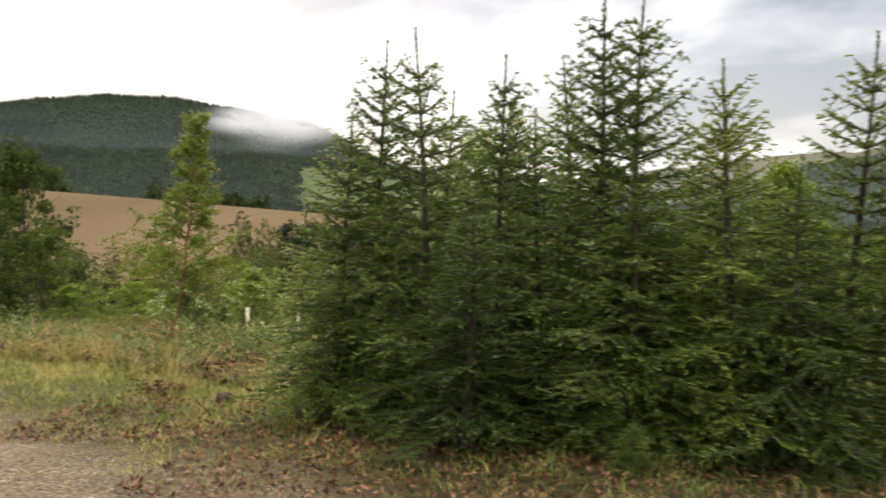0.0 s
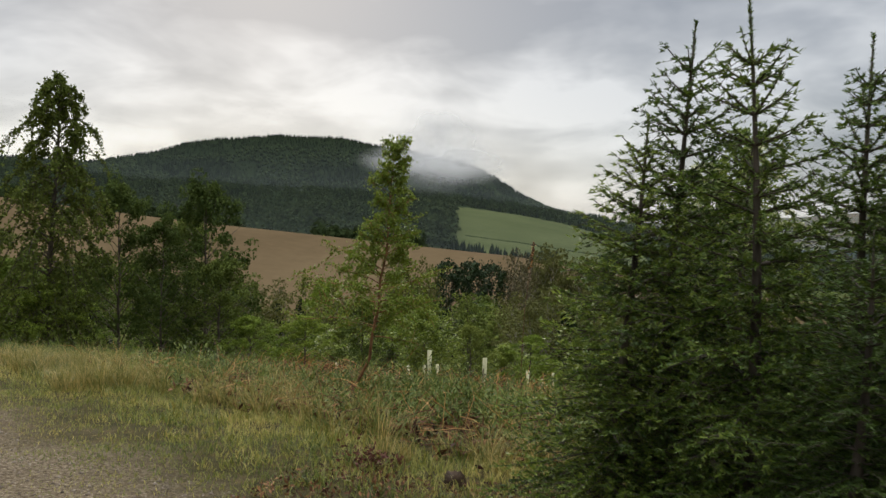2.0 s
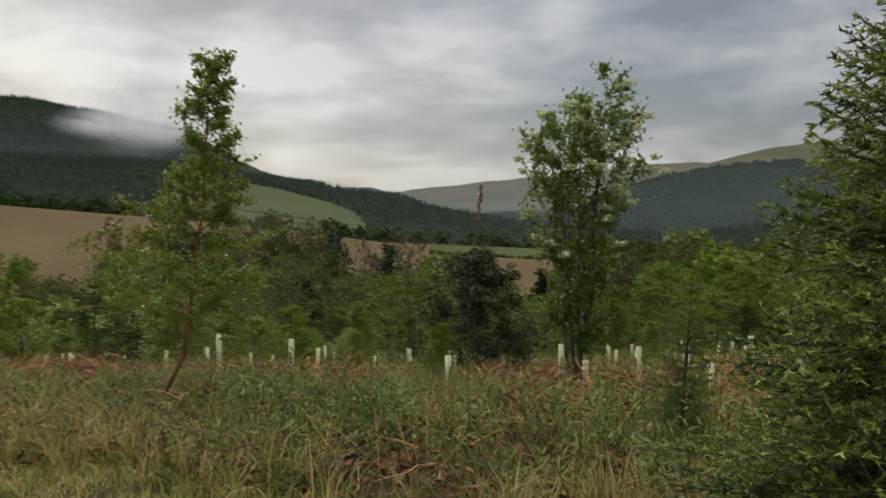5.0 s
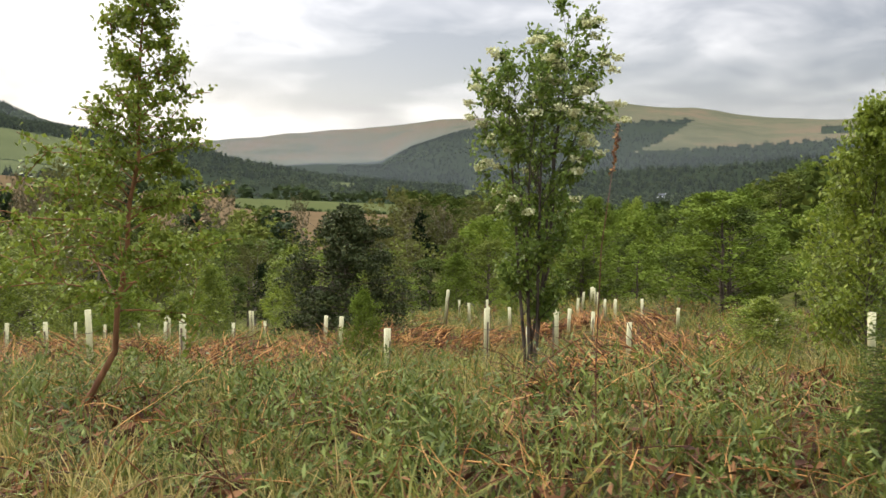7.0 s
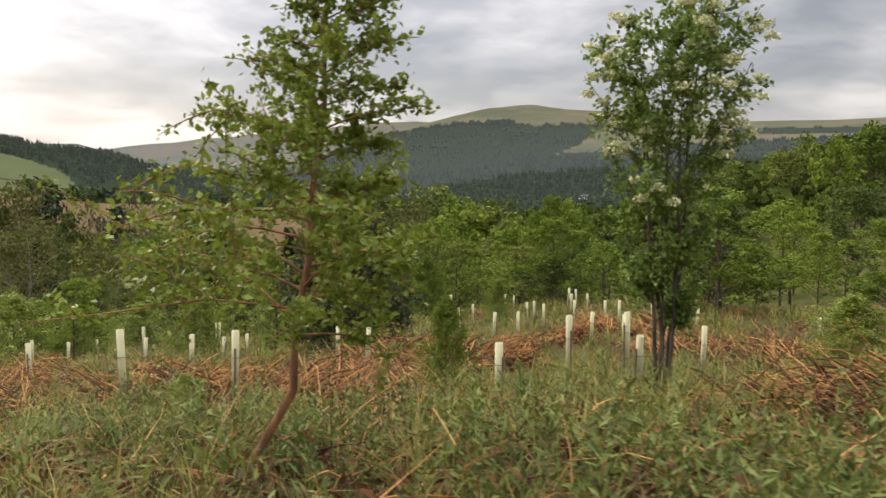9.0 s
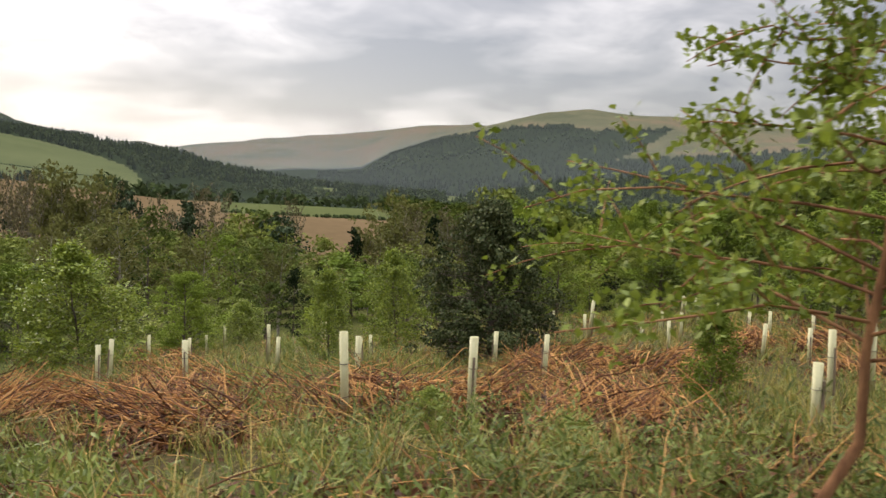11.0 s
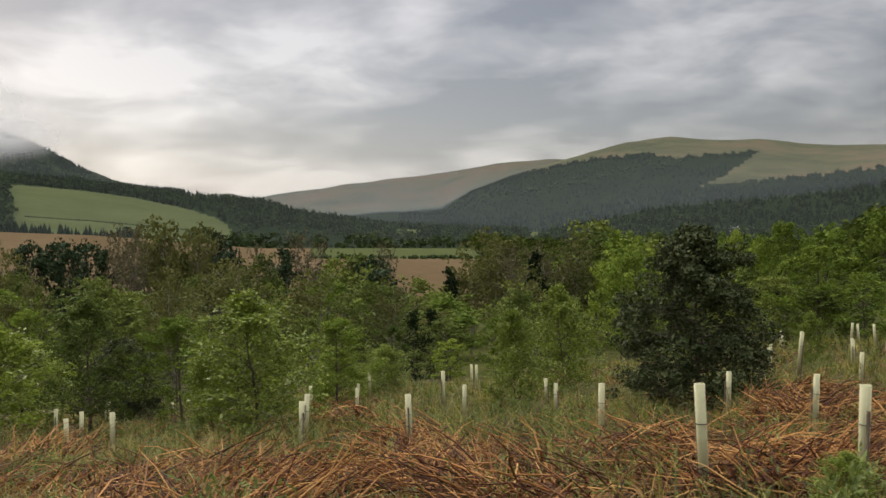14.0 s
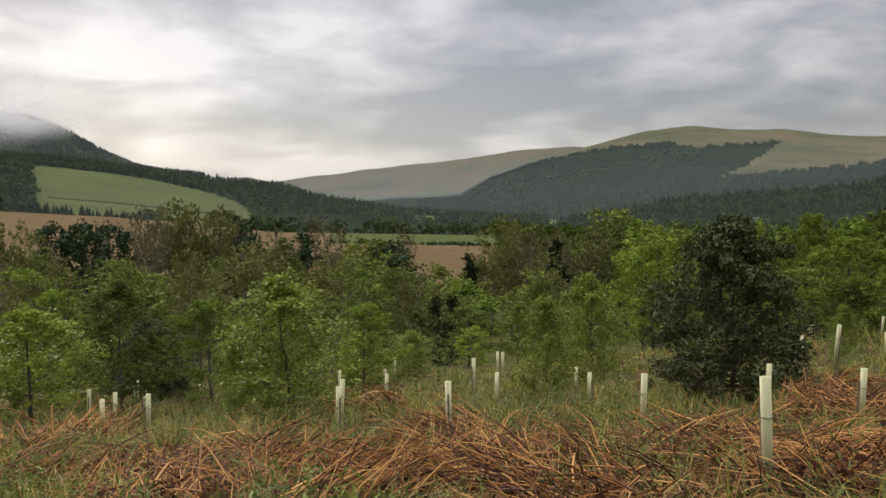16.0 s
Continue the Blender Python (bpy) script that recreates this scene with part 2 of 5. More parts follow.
M_BIRCH = leafy("birch_leaves", (0.15, (0.085, 0.125, 0.014)), (0.55, (0.195, 0.25, 0.03)), (0.9, (0.35, 0.39, 0.06)), translucent=0.33, rough=0.5)
M_ROWAN = leafy("rowan_leaves", (0.15, (0.065, 0.115, 0.018)), (0.55, (0.145, 0.21, 0.035)), (0.9, (0.28, 0.35, 0.065)), translucent=0.38, rough=0.5)
M_HOLLY = leafy("holly_leaves", (0.15, (0.020, 0.030, 0.010)), (0.55, (0.052, 0.068, 0.022)), (0.9, (0.155, 0.155, 0.06)), translucent=0.03, rough=0.6, spec=0.1)
M_ALDER = leafy("alder_leaves", (0.15, (0.032, 0.054, 0.012)), (0.5, (0.094, 0.124, 0.025)), (0.85, (0.21, 0.235, 0.045)), translucent=0.24, own=0.38, spec=0.1, rough=0.8)
M_WILLOW = leafy("young_wood_leaves", (0.15, (0.062, 0.098, 0.013)), (0.55, (0.145, 0.20, 0.025)), (0.9, (0.28, 0.325, 0.045)), translucent=0.22, patch=0.15, own=0.38, spec=0.12, rough=0.8)
M_OLIVE = leafy("budding_wood_leaves", (0.15, (0.060, 0.066, 0.020)), (0.55, (0.112, 0.115, 0.032)), (0.9, (0.185, 0.172, 0.05)), translucent=0.3, patch=0.15, own=0.38, spec=0.1, rough=0.8)
M_DARKWOOD = leafy("dark_conifer_needles", (0.15, (0.012, 0.019, 0.009)), (0.55, (0.018, 0.027, 0.0115)), (0.9, (0.030, 0.041, 0.017)), translucent=0.0, patch=0.01, rough=1.0, spec=0.0)
M_FARWOOD = leafy("far_broadleaf", (0.15, (0.026, 0.040, 0.017)), (0.5, (0.042, 0.060, 0.023)), (0.9, (0.066, 0.083, 0.031)), translucent=0.2, patch=0.012, rough=1.0, spec=0.0)
M_FLOWER = material("cream_blossom", two_tone(3.0, (0.3, (0.50, 0.51, 0.25)), (0.7, (0.68, 0.67, 0.42))), 0.8, 0.1, 0.2)
M_BARK = barky("grey_brown_bark", (0.035, 0.028, 0.02), (0.13, 0.105, 0.08))
M_PALEBARK = barky("pale_bark", (0.12, 0.105, 0.08), (0.26, 0.235, 0.19))
M_REDBARK = barky("red_brown_bark", (0.12, 0.056, 0.028), (0.36, 0.18, 0.085))
M_GRASS = leafy("long_grass", (0.18, (0.038, 0.061, 0.010)), (0.42, (0.104, 0.137, 0.019)), (0.64, (0.218, 0.207, 0.035)), (0.85, (0.437, 0.306, 0.086)), translucent=0.22, patch=0.9, own=0.0, lumps=0.55)
M_TURF = leafy("short_grass", (0.2, (0.085, 0.115, 0.022)), (0.5, (0.26, 0.27, 0.055)), (0.8, (0.52, 0.42, 0.13)), translucent=0.3, patch=0.9, own=0.0, lumps=0.55)
M_HERB = leafy("willowherb_leaves", (0.2, (0.046, 0.070, 0.014)), (0.5, (0.118, 0.155, 0.029)), (0.85, (0.235, 0.275, 0.058)), translucent=0.2, patch=0.9, own=0.0, lumps=0.55)
M_BRACKEN = leafy("dead_bracken", (0.1, (0.045, 0.015, 0.007)), (0.38, (0.15, 0.057, 0.018)), (0.66, (0.37, 0.165, 0.043)), (0.92, (0.64, 0.35, 0.115)), translucent=0.05, patch=1.2, rough=0.7, own=0.0, lumps=0.22)
M_LITTER = leafy("bracken_litter", (0.15, (0.035, 0.014, 0.008)), (0.5, (0.115, 0.046, 0.021)), (0.9, (0.31, 0.15, 0.062)), translucent=0.05, patch=1.2, rough=0.85, own=0.0, lumps=0.3)
M_DOCK = leafy("dead_dock", (0.15, (0.05, 0.018, 0.012)), (0.5, (0.13, 0.05, 0.03)), (0.9, (0.24, 0.10, 0.055)), translucent=0.1, rough=0.8)
M_CANE = leafy("dead_cane", (0.15, (0.07, 0.042, 0.02)), (0.5, (0.21, 0.14, 0.06)), (0.9, (0.44, 0.33, 0.16)), translucent=0.05, rough=0.8)
M_ROTTEN = barky("rotten_wood", (0.022, 0.014, 0.008), (0.07, 0.045, 0.026))
M_BANK = leafy("bank_wood_leaves", (0.15, (0.020, 0.034, 0.009)), (0.5, (0.052, 0.072, 0.015)), (0.9, (0.115, 0.132, 0.026)), translucent=0.2, patch=0.05, rough=1.0, spec=0.0)
M_IVY = leafy("dark_evergreen_leaves", (0.15, (0.014, 0.026, 0.011)), (0.55, (0.030, 0.050, 0.017)), (0.9, (0.060, 0.085, 0.028)), translucent=0.05, patch=0.2, rough=0.7, spec=0.15)
M_TWIG = leafy("budding_twigs", (0.15, (0.075, 0.066, 0.036)), (0.55, (0.125, 0.108, 0.052)), (0.9, (0.17, 0.165, 0.06)), translucent=0.2, patch=0.2, rough=0.9, spec=0.05)
M_TUBE = material("pale_green_plastic", two_tone(5.0, (0.3, (0.53, 0.51, 0.28)), (0.7, (0.66, 0.63, 0.38))), 0.45, 0.3, 0.25)
M_STAKE = barky("weathered_stake", (0.10, 0.075, 0.05), (0.26, 0.20, 0.14))
M_STONE = leafy("track_stone", (0.15, (0.085, 0.064, 0.045)), (0.5, (0.25, 0.195, 0.14)), (0.9, (0.50, 0.43, 0.34)), translucent=0.0, rough=0.85, patch=1.0)
M_TUSSOCK = leafy("tussock_grass", (0.15, (0.085, 0.10, 0.02)), (0.4, (0.175, 0.175, 0.038)), (0.62, (0.34, 0.27, 0.08)), (0.88, (0.54, 0.39, 0.15)), translucent=0.3, patch=0.9, own=0.0)
M_RENDER = material("white_render", two_tone(0.4, (0.3, (0.72, 0.72, 0.69)), (0.7, (0.82, 0.82, 0.80))), 0.9, 0.2)
M_SLATE = material("slate", two_tone(0.6, (0.3, (0.05, 0.055, 0.065)), (0.7, (0.10, 0.105, 0.115))), 0.6, 0.4)
M_PANE = material("dark_pane", two_tone(0.8, (0.3, (0.02, 0.022, 0.025)), (0.7, (0.035, 0.038, 0.04))), 0.1, 0.5)
M_TIE = material("black_tie", two_tone(9.0, (0.3, (0.02, 0.02, 0.02)), (0.7, (0.035, 0.035, 0.035))), 0.5, 0.4)


# ---------------------------------------------------------------- mesh helpers
def mesh_of(name, V, F, mat, smooth=False, slots=None):
    """A mesh from arrays of corners and triangles. mat: one material or a list, with slots per triangle."""
    V, F = np.asarray(V, np.float32), np.asarray(F, np.int32)
    me = bpy.data.meshes.new(name)
    me.vertices.add(len(V))
    me.vertices.foreach_set("co", V.ravel())
    me.loops.add(F.size)
    me.loops.foreach_set("vertex_index", F.ravel())
    me.polygons.add(len(F))
    k = F.shape[1]
    me.polygons.foreach_set("loop_start", np.arange(0, F.size, k, dtype=np.int32))
    me.polygons.foreach_set("loop_total", np.full(len(F), k, np.int32))
    if smooth:
        me.polygons.foreach_set("use_smooth", np.ones(len(F), bool))
    for mm in (mat if isinstance(mat, list) else [mat]):
        me.materials.append(mm)
    if slots is not None:
        me.polygons.foreach_set("material_index", np.asarray(slots, np.int32))
    me.update(calc_edges=True)
    me.validate()
    return me


class Bag:
    """Collects pieces of triangles into one mesh."""
    def __init__(self):
        self.V, self.F, self.n = [], [], 0

    def add(self, V, F):
        V, F = np.asarray(V, float), np.asarray(F, int)
        self.V.append(V)
        self.F.append(F + self.n)
        self.n += len(V)

    def mesh(self, name, mat, smooth=False):
        return mesh_of(name, np.concatenate(self.V), np.concatenate(self.F), mat, smooth)


def unit(a):
    return a / np.maximum(np.linalg.norm(a, axis=-1, keepdims=True), 1e-9)


def tube(points, radii, sides=6):
    """A tapered limb along points, closed at the tip."""
    P = np.asarray(points, float)
    d = unit(np.gradient(P, axis=0))
    ref = np.array([0.3, 0.9, 0.31])
    a = unit(np.cross(d, ref))
    b = np.cross(d, a)
    th = np.linspace(0, 2 * np.pi, sides, endpoint=False)
    ring = np.cos(th)[None, :, None] * a[:, None] + np.sin(th)[None, :, None] * b[:, None]
    V = (P[:, None] + ring * np.asarray(radii, float)[:, None, None]).reshape(-1, 3)
    i, j = np.meshgrid(np.arange(len(P) - 1), np.arange(sides), indexing="ij")
    q0, q1 = i * sides + j, i * sides + (j + 1) % sides
    F = np.concatenate([np.stack([q0, q1, q1 + sides], -1).reshape(-1, 3), np.stack([q0, q1 + sides, q0 + sides], -1).reshape(-1, 3)])
    cap = (len(P) - 1) * sides + np.array([(0, k, k + 1) for k in range(1, sides - 1)])
    return V, np.concatenate([F, cap])


def leaves(rng, centres, length, width, up=0.4, axis=None, droop=0.0, facing=None):
    """Folded leaf blades: four corners, two triangles each, round the given centres."""
    n = len(centres)
    d = rng.normal(size=(n, 3)) if axis is None else unit(axis) + rng.normal(size=(n, 3)) * 0.45
    d[:, 2] -= droop
    d = unit(d)
    nrm = rng.normal(size=(n, 3)) * 0.8
    nrm[:, 2] += up
    if facing is not None:
        nrm = facing + nrm * 0.45
    side = unit(np.cross(d, unit(nrm)))
    fold = np.cross(side, d)
    ln = length * rng.uniform(0.7, 1.25, (n, 1))
    wd = width * rng.uniform(0.7, 1.25, (n, 1))
    c = np.asarray(centres)
    V = np.stack([c - d * ln * 0.5, c + side * wd * 0.5 + fold * wd * 0.18, c + d * ln * 0.5, c - side * wd * 0.5 + fold * wd * 0.18], 1).reshape(-1, 3)
    k = np.arange(n)[:, None] * 4
    return V, np.concatenate([k + [0, 1, 2], k + [0, 2, 3]])


def blades(rng, base, height, width, lean):
    """Grass blades: three triangles each, bending away from upright."""
    n = len(base)
    a = rng.uniform(0, 2 * np.pi, n)
    face = np.stack([np.cos(a), np.sin(a), 0 * a], -1)
    a2 = a + rng.normal(np.pi / 2, 0.8, n)
    away = np.stack([np.cos(a2), np.sin(a2), 0 * a], -1) * (lean * rng.uniform(0.1, 1.2, n))[:, None]
    h = (height * rng.uniform(0.5, 1.25, n))[:, None]
    w = (width * rng.uniform(0.7, 1.3, n))[:, None]
    z = np.array([[0, 0, 1.0]])
    mid = base + z * h * 0.55 + away * h * 0.35
    tip = base + z * h * (1.0 - 0.25 * np.linalg.norm(away, axis=1, keepdims=True)) + away * h * 1.05
    V = np.stack([base - face * w, base + face * w, mid + face * w * 0.75, mid - face * w * 0.75, tip], 1).reshape(-1, 3)
    k = np.arange(n)[:, None] * 5
    return V, np.concatenate([k + [0, 1, 2], k + [0, 2, 3], k + [3, 2, 4]])


def part(name, me, parent, label=""):
    ob = new(name, me)
    ob.parent = parent
    return tagged(ob, label) if label else ob


# ---------------------------------------------------------------- the lie of the land
CX, CY, CZ = -7.0, 8.0, -0.55          # the eye's usual place, from which the hills are set out
NEAR_Y = (-60, 0, 4.4, 7.5, 10.1, 13.5, 17, 20, 26, 38, 47, 60, 90)
NEAR_Z = (-0.6, -1.45, -1.76, -2.02, -2.25, -2.55, -3.2, -3.75, -4.95, -7.25, -8.9, -11.4, -16.5)


def bell(a, mid, half):
    return np.exp(-((a - mid) / half) ** 2)


# rings of the land: distance, and elevation in degrees seen from the eye, by bearing
RINGS = (
    (110.0, ((-180, 2), (-75, -1), (-50, -6.0), (-30, -9.5), (25, -10.5), (34, -8.5), (40, -6.5), (50, -4), (60, -2), (110, 3), (180, 2))),
    (180.0, ((-180, 3), (-75, 0), (-50, -5.5), (-30, -9.0), (25, -10.0), (31, -7.5), (34, -4.4), (38, -2.4), (42, -1.1), (46, 0.0), (50, 0.8), (60, 3), (110, 3), (180, 3))),
    (250.0, ((-180, 3), (-75, 0), (-50, -3.6), (-30, -5.8), (0, -6.6), (25, -7.6), (33, -5.2), (38, -2.6), (42, -1.3), (46, -0.2), (50, 1.0), (60, 3.5), (110, 4), (180, 3))),
    (420.0, ((-180, 3), (-75, 3.2), (-47, 2.0), (-33, 0.5), (-21.5, -0.45), (-12, -1.25), (-2, -2.5), (13, -3.0), (25, -4.2), (36, -4.2), (42, -2.2), (50, 1.6), (60, 4.0), (180, 3))),
    (600.0, ((-180, 3), (-75, 2.6), (-47, 1.2), (-33, -0.2), (-12, -1.8), (-2, -2.9), (13, -3.0), (25, -3.6), (36, -3.0), (60, 1.0), (180, 3))),
    (1000.0, ((-180, 3), (-75, 3.6), (-52, 4.2), (-44, 3.6), (-38, 1.5), (-17, 2.0), (-12, 1.4), (-7, 0.5), (-3, -0.1), (2, -1.0), (7, -1.6), (18, -2.5), (40, -2.0), (60, 1), (180, 3))),
    (1350.0, ((-180, 3), (-60, 3.2), (-44, 3.2), (-17, 2.6), (-10, 1.75), (-5, 1.1), (-1, 0.65), (1.5, -0.3), (7, -1.3), (18, -1.9), (26, -0.6), (40, 0.4), (60, 1.5), (180, 3))),
    (2000.0, ((-180, 4), (-60, 4.0), (-46, 4.1), (-39.6, 4.2), (-36.5, 4.95), (-34.8, 5.4), (-32.3, 6.02), (-28, 6.45), (-24.1, 6.38), (-21, 6.02), (-16.1, 5.0), (-13.8, 4.0), (-12.1, 3.0), (-10.4, 2.1), (-6.8, 1.1), (-3, 0.7), (4, -1.2), (11, -1.0), (13, 0.75), (15.3, 1.5), (18.5, 2.2), (22, 2.75), (26, 2.9), (31, 2.5), (36, 1.9), (60, 2.3), (180, 4))),
    (2600.0, ((-180, 3), (-40, 3.0), (-25, 5.0), (-12, 2.0), (-4, 0.2), (4, -0.6), (11, -0.3), (13, 0.85), (15.3, 1.6), (17, 2.1), (19, 2.68), (21.3, 3.3), (23.5, 3.8), (26.3, 4.02), (29, 3.75), (31.6, 3.6), (34.2, 3.1), (39.4, 2.75), (45, 2.85), (60, 3.0), (180, 3))),
    (3800.0, ((-180, 2), (-30, 2), (-12, 1.5), (-6, 1.1), (-3, 1.3), (-1.5, 0.8), (0, 1.1), (2, 1.3), (4.7, 1.7), (9, 2.0), (15, 2.75), (18.5, 2.9), (23, 2.5), (40, 2.4), (60, 2.5), (180, 2))),
    (4700.0, ((-180, 0.5), (180, 0.5))),
)
RING_R = np.array([r for r, _ in RINGS])


def ring_z(az):
    """Heights of all rings at the bearings az."""
    return np.stack([CZ + r * np.tan(np.radians(np.interp(az, [p[0] for p in t], [p[1] for p in t]))) for r, t in RINGS], -1)


def land(x, y):
    """Height of the land at x, y (arrays)."""
    x, y = np.asarray(x, float), np.asarray(y, float)
    dx, dy = x - CX, y - CY
    r, az = np.hypot(dx, dy), np.degrees(np.arctan2(dx, dy))
    near = (np.interp(y, NEAR_Y, NEAR_Z) + np.interp(y + 1.2, NEAR_Y, NEAR_Z) + np.interp(y - 1.2, NEAR_Y, NEAR_Z)) / 3
    near = near + 0.035 * np.sin(1.3 * x + 0.6 * y) * np.sin(0.9 * y - 0.5 * x) + 0.02 * np.sin(3.1 * x + 1.0) * np.sin(2.7 * y)
    near = near - 0.6 * bell(x, 4, 8) * bell(y, 21, 6) + 1.0 * bell(x, 13, 11) * bell(y, 48, 13)
    Z = np.concatenate([near[..., None], ring_z(az)], -1)
    R = np.concatenate([[62.0], RING_R])
    k = np.clip(np.searchsorted(R, r, side="right") - 1, 0, len(R) - 2)
    u = np.clip((r - R[k]) / (R[k + 1] - R[k]), 0, 1)
    u = np.where(k > 2, u * u * (3 - 2 * u) * 0.5 + u * 0.5, u)
    z0, z1 = np.take_along_axis(Z, k[..., None], -1)[..., 0], np.take_along_axis(Z, k[..., None] + 1, -1)[..., 0]
    far = z0 + (z1 - z0) * u
    rough = np.clip((r - 300) / 1500, 0, 1) * 7.0
    far = far + 0.45 * rough * (np.sin(x / 83.0 + 1.3 * np.sin(y / 140.0)) * np.sin(y / 97.0 + 0.7) + 0.5 * np.sin(x / 31.0 + y / 44.0))
    return np.where(r < 62.0, near, far)


def at_bearing(az, r):
    a = np.radians(az)
    return CX + r * np.sin(a), CY + r * np.cos(a)


def edge_el(az, *pts):
    return np.interp(az, [p[0] for p in pts], [p[1] for p in pts])


def cover_of(az, r):
    """What grows on the land: 0 verge, 1 scrub, 2 plough, 3 pasture, 4 wood, 5 moor."""
    c = np.full(np.shape(r), 5)
    c = np.where(r < 2700, 4, c)
    c = np.where(r < 255, 1, c)
    c = np.where(r < 62, 0, c)
    crest = 425.0
    c = np.where((r >= 255) & (r < crest) & (az > -80) & (az < 13), 2, c)
    c = np.where((r >= crest) & (r < 640), 4, c)
    # the strip of pasture above the lower plough
    c = np.where((r >= 374) & (r < crest) & (az > 1.5) & (az < 14.5), 3, c)
    # the green flank of the wooded hill
    c = np.where((r >= 640) & (r < edge_el(az, (-16.6, 1050), (-12, 1120), (-9, 1080), (-4, 880), (-2.4, 660))) & (az > -16.6) & (az < -2.5), 3, c)
    # open tops of the hill across the valley, the wedge of wood that climbs it and the belt along its foot
    x, y = at_bearing(az, r)
    el = np.degrees(np.arctan((land(x, y) - CZ) / np.maximum(r, 1.0)))
    wob = 0.06 * np.sin(az * 5.1) + 0.05 * np.sin(az * 11.3 + 1.0)
    climbs = (el < wob + edge_el(az, (8, 9), (16.5, 2.3), (17.5, 2.15), (19.4, 2.55), (21.3, 2.85), (23.1, 2.9), (24.5, 3.1), (26.3, 2.62), (29, 2.75), (31.8, 2.85))) & (az < edge_el(el, (-1, 25), (0.8, 28), (1.3, 29.4), (2.2, 30.7), (2.9, 31.8)))
    foot = el < wob + edge_el(az, (8, 0), (27.9, 0.7), (31.6, 1.0), (34.2, 1.15), (36.9, 1.4), (46, 1.9))
    copse = (az > 39.3) & (az < 47) & (el > 2.0) & (el < 2.4)
    c = np.where((az > 8) & (r > 1350) & (r < 2720), np.where(climbs | foot | copse, 4, 5), c)
    # small bright fields on the valley floor
    c = np.where((az > 30.5) & (az < 34.8) & (r > 1385) & (el > -0.35 + 0.06 * (az - 31)) & (el < -0.12 + 0.06 * (az - 31)), 3, c)
    c = np.where((az > 16.6) & (az < 18.2) & (r > 1000) & (r < 1330), 3, c)
    c = np.where((az > 7.6) & (az < 9.4) & (r > 900) & (r < 1150), 3, c)
    return c


def build_ground():
    az = np.arange(-180, 180, 0.5)
    az = np.concatenate([az[az < -50][::2], np.arange(-50, 54, 0.25), az[az >= 54][::2]])
    r = np.concatenate([[0.0], np.geomspace(0.4, 62, 84), np.linspace(63, 250, 22)[1:], np.linspace(254, 440, 34), np.linspace(452, 1400, 50), np.geomspace(1430, 4800, 64)])
    A, R = np.meshgrid(az, r, indexing="ij")
    X, Y = at_bearing(A, R)
    Z = land(X, Y)
    n, m = len(az), len(r)
    i, j = np.meshgrid(np.arange(n), np.arange(m - 1), indexing="ij")
    i2 = (i + 1) % n
    Q = np.stack([i * m + j, i * m + j + 1, i2 * m + j + 1, i2 * m + j], -1).reshape(-1, 4)
    Am, Rm = A[:, :-1] + 0.1, (R[:, :-1] + R[:, 1:]) / 2
    me = mesh_of("ground", np.stack([X, Y, Z], -1).reshape(-1, 3), Q[:, ::-1], [M_NEAR, M_SCRUB, M_PLOUGH, M_PASTURE, M_FOREST, M_MOOR], True, cover_of(Am, Rm).ravel())
    tagged(new("ground", me), "hillside of gravel track, rough grass and far fields", "ground", kind="structure")


build_ground()


# places of the plants and guards: x, y, then height and width, or the top of the guard
SAPLINGS_HERE = (
    (-11.9, 33.5, 3.3, 2.6, 0), (-13.0, 35.0, 2.5, 1.2, 1), (-5.6, 33.0, 2.6, 1.3, 1), (-2.5, 38.5, 3.5, 2.0, 0), (-20.2, 44.5, 3.3, 3.6, 0), (-9.2, 45.5, 2.2, 2.0, 2),
    (-7.1, 47.5, 2.2, 1.9, 0), (7.2, 50.0, 3.3, 2.1, 2), (4.4, 19.6, 1.4, 1.4, 0), (-12.2, 49.4, 3.0, 2.8, 1), (6.0, 38.0, 1.9, 1.0, 1),
    (4.8, 17.4, 4.4, 1.9, 1), (5.6, 18.3, 3.6, 1.9, 0), (-3.2, 19.4, 1.45, 0.7, 2), (-6.7, 19.3, 0.55, 0.5, 0))
BUSHES_HERE = (
    (-24.5, 37.4, 9.3, 4.6, 0), (-25.9, 32.8, 8.1, 3.8, 0), (-23.4, 32.1, 6.3, 3.2, 2), (-26.3, 27.1, 3.7, 3.4, 1), (-23.8, 26.2, 2.8, 2.6, 1), (-31.2, 30.6, 5.9, 3.2, 0),
    (-29.5, 27.0, 3.6, 3.6, 0), (-19.2, 32.5, 2.5, 2.3, 1), (-18.1, 35.3, 2.9, 2.4, 1), (-16.6, 38.1, 3.9, 2.6, 0), (-14.2, 39.0, 3.2, 2.3, 1), (-9.4, 42.3, 3.1, 2.4, 1),
    (-12.7, 43.6, 3.6, 2.5, 0), (13.2, 34.0, 4.6, 4.9, 1), (15.5, 37.0, 4.6, 4.2, 0), (14.8, 50.0, 4.8, 3.9, 1), (21.8, 63.4, 8.8, 4.0, 1), (-17.8, 46.7, 2.7, 3.0, 0),
    (-21.5, 33.5, 5.0, 3.6, 0), (-27.5, 40.0, 8.0, 4.4, 0), (17.0, 30.0, 3.2, 3.4, 1), (19.0, 42.0, 5.0, 4.4, 1))
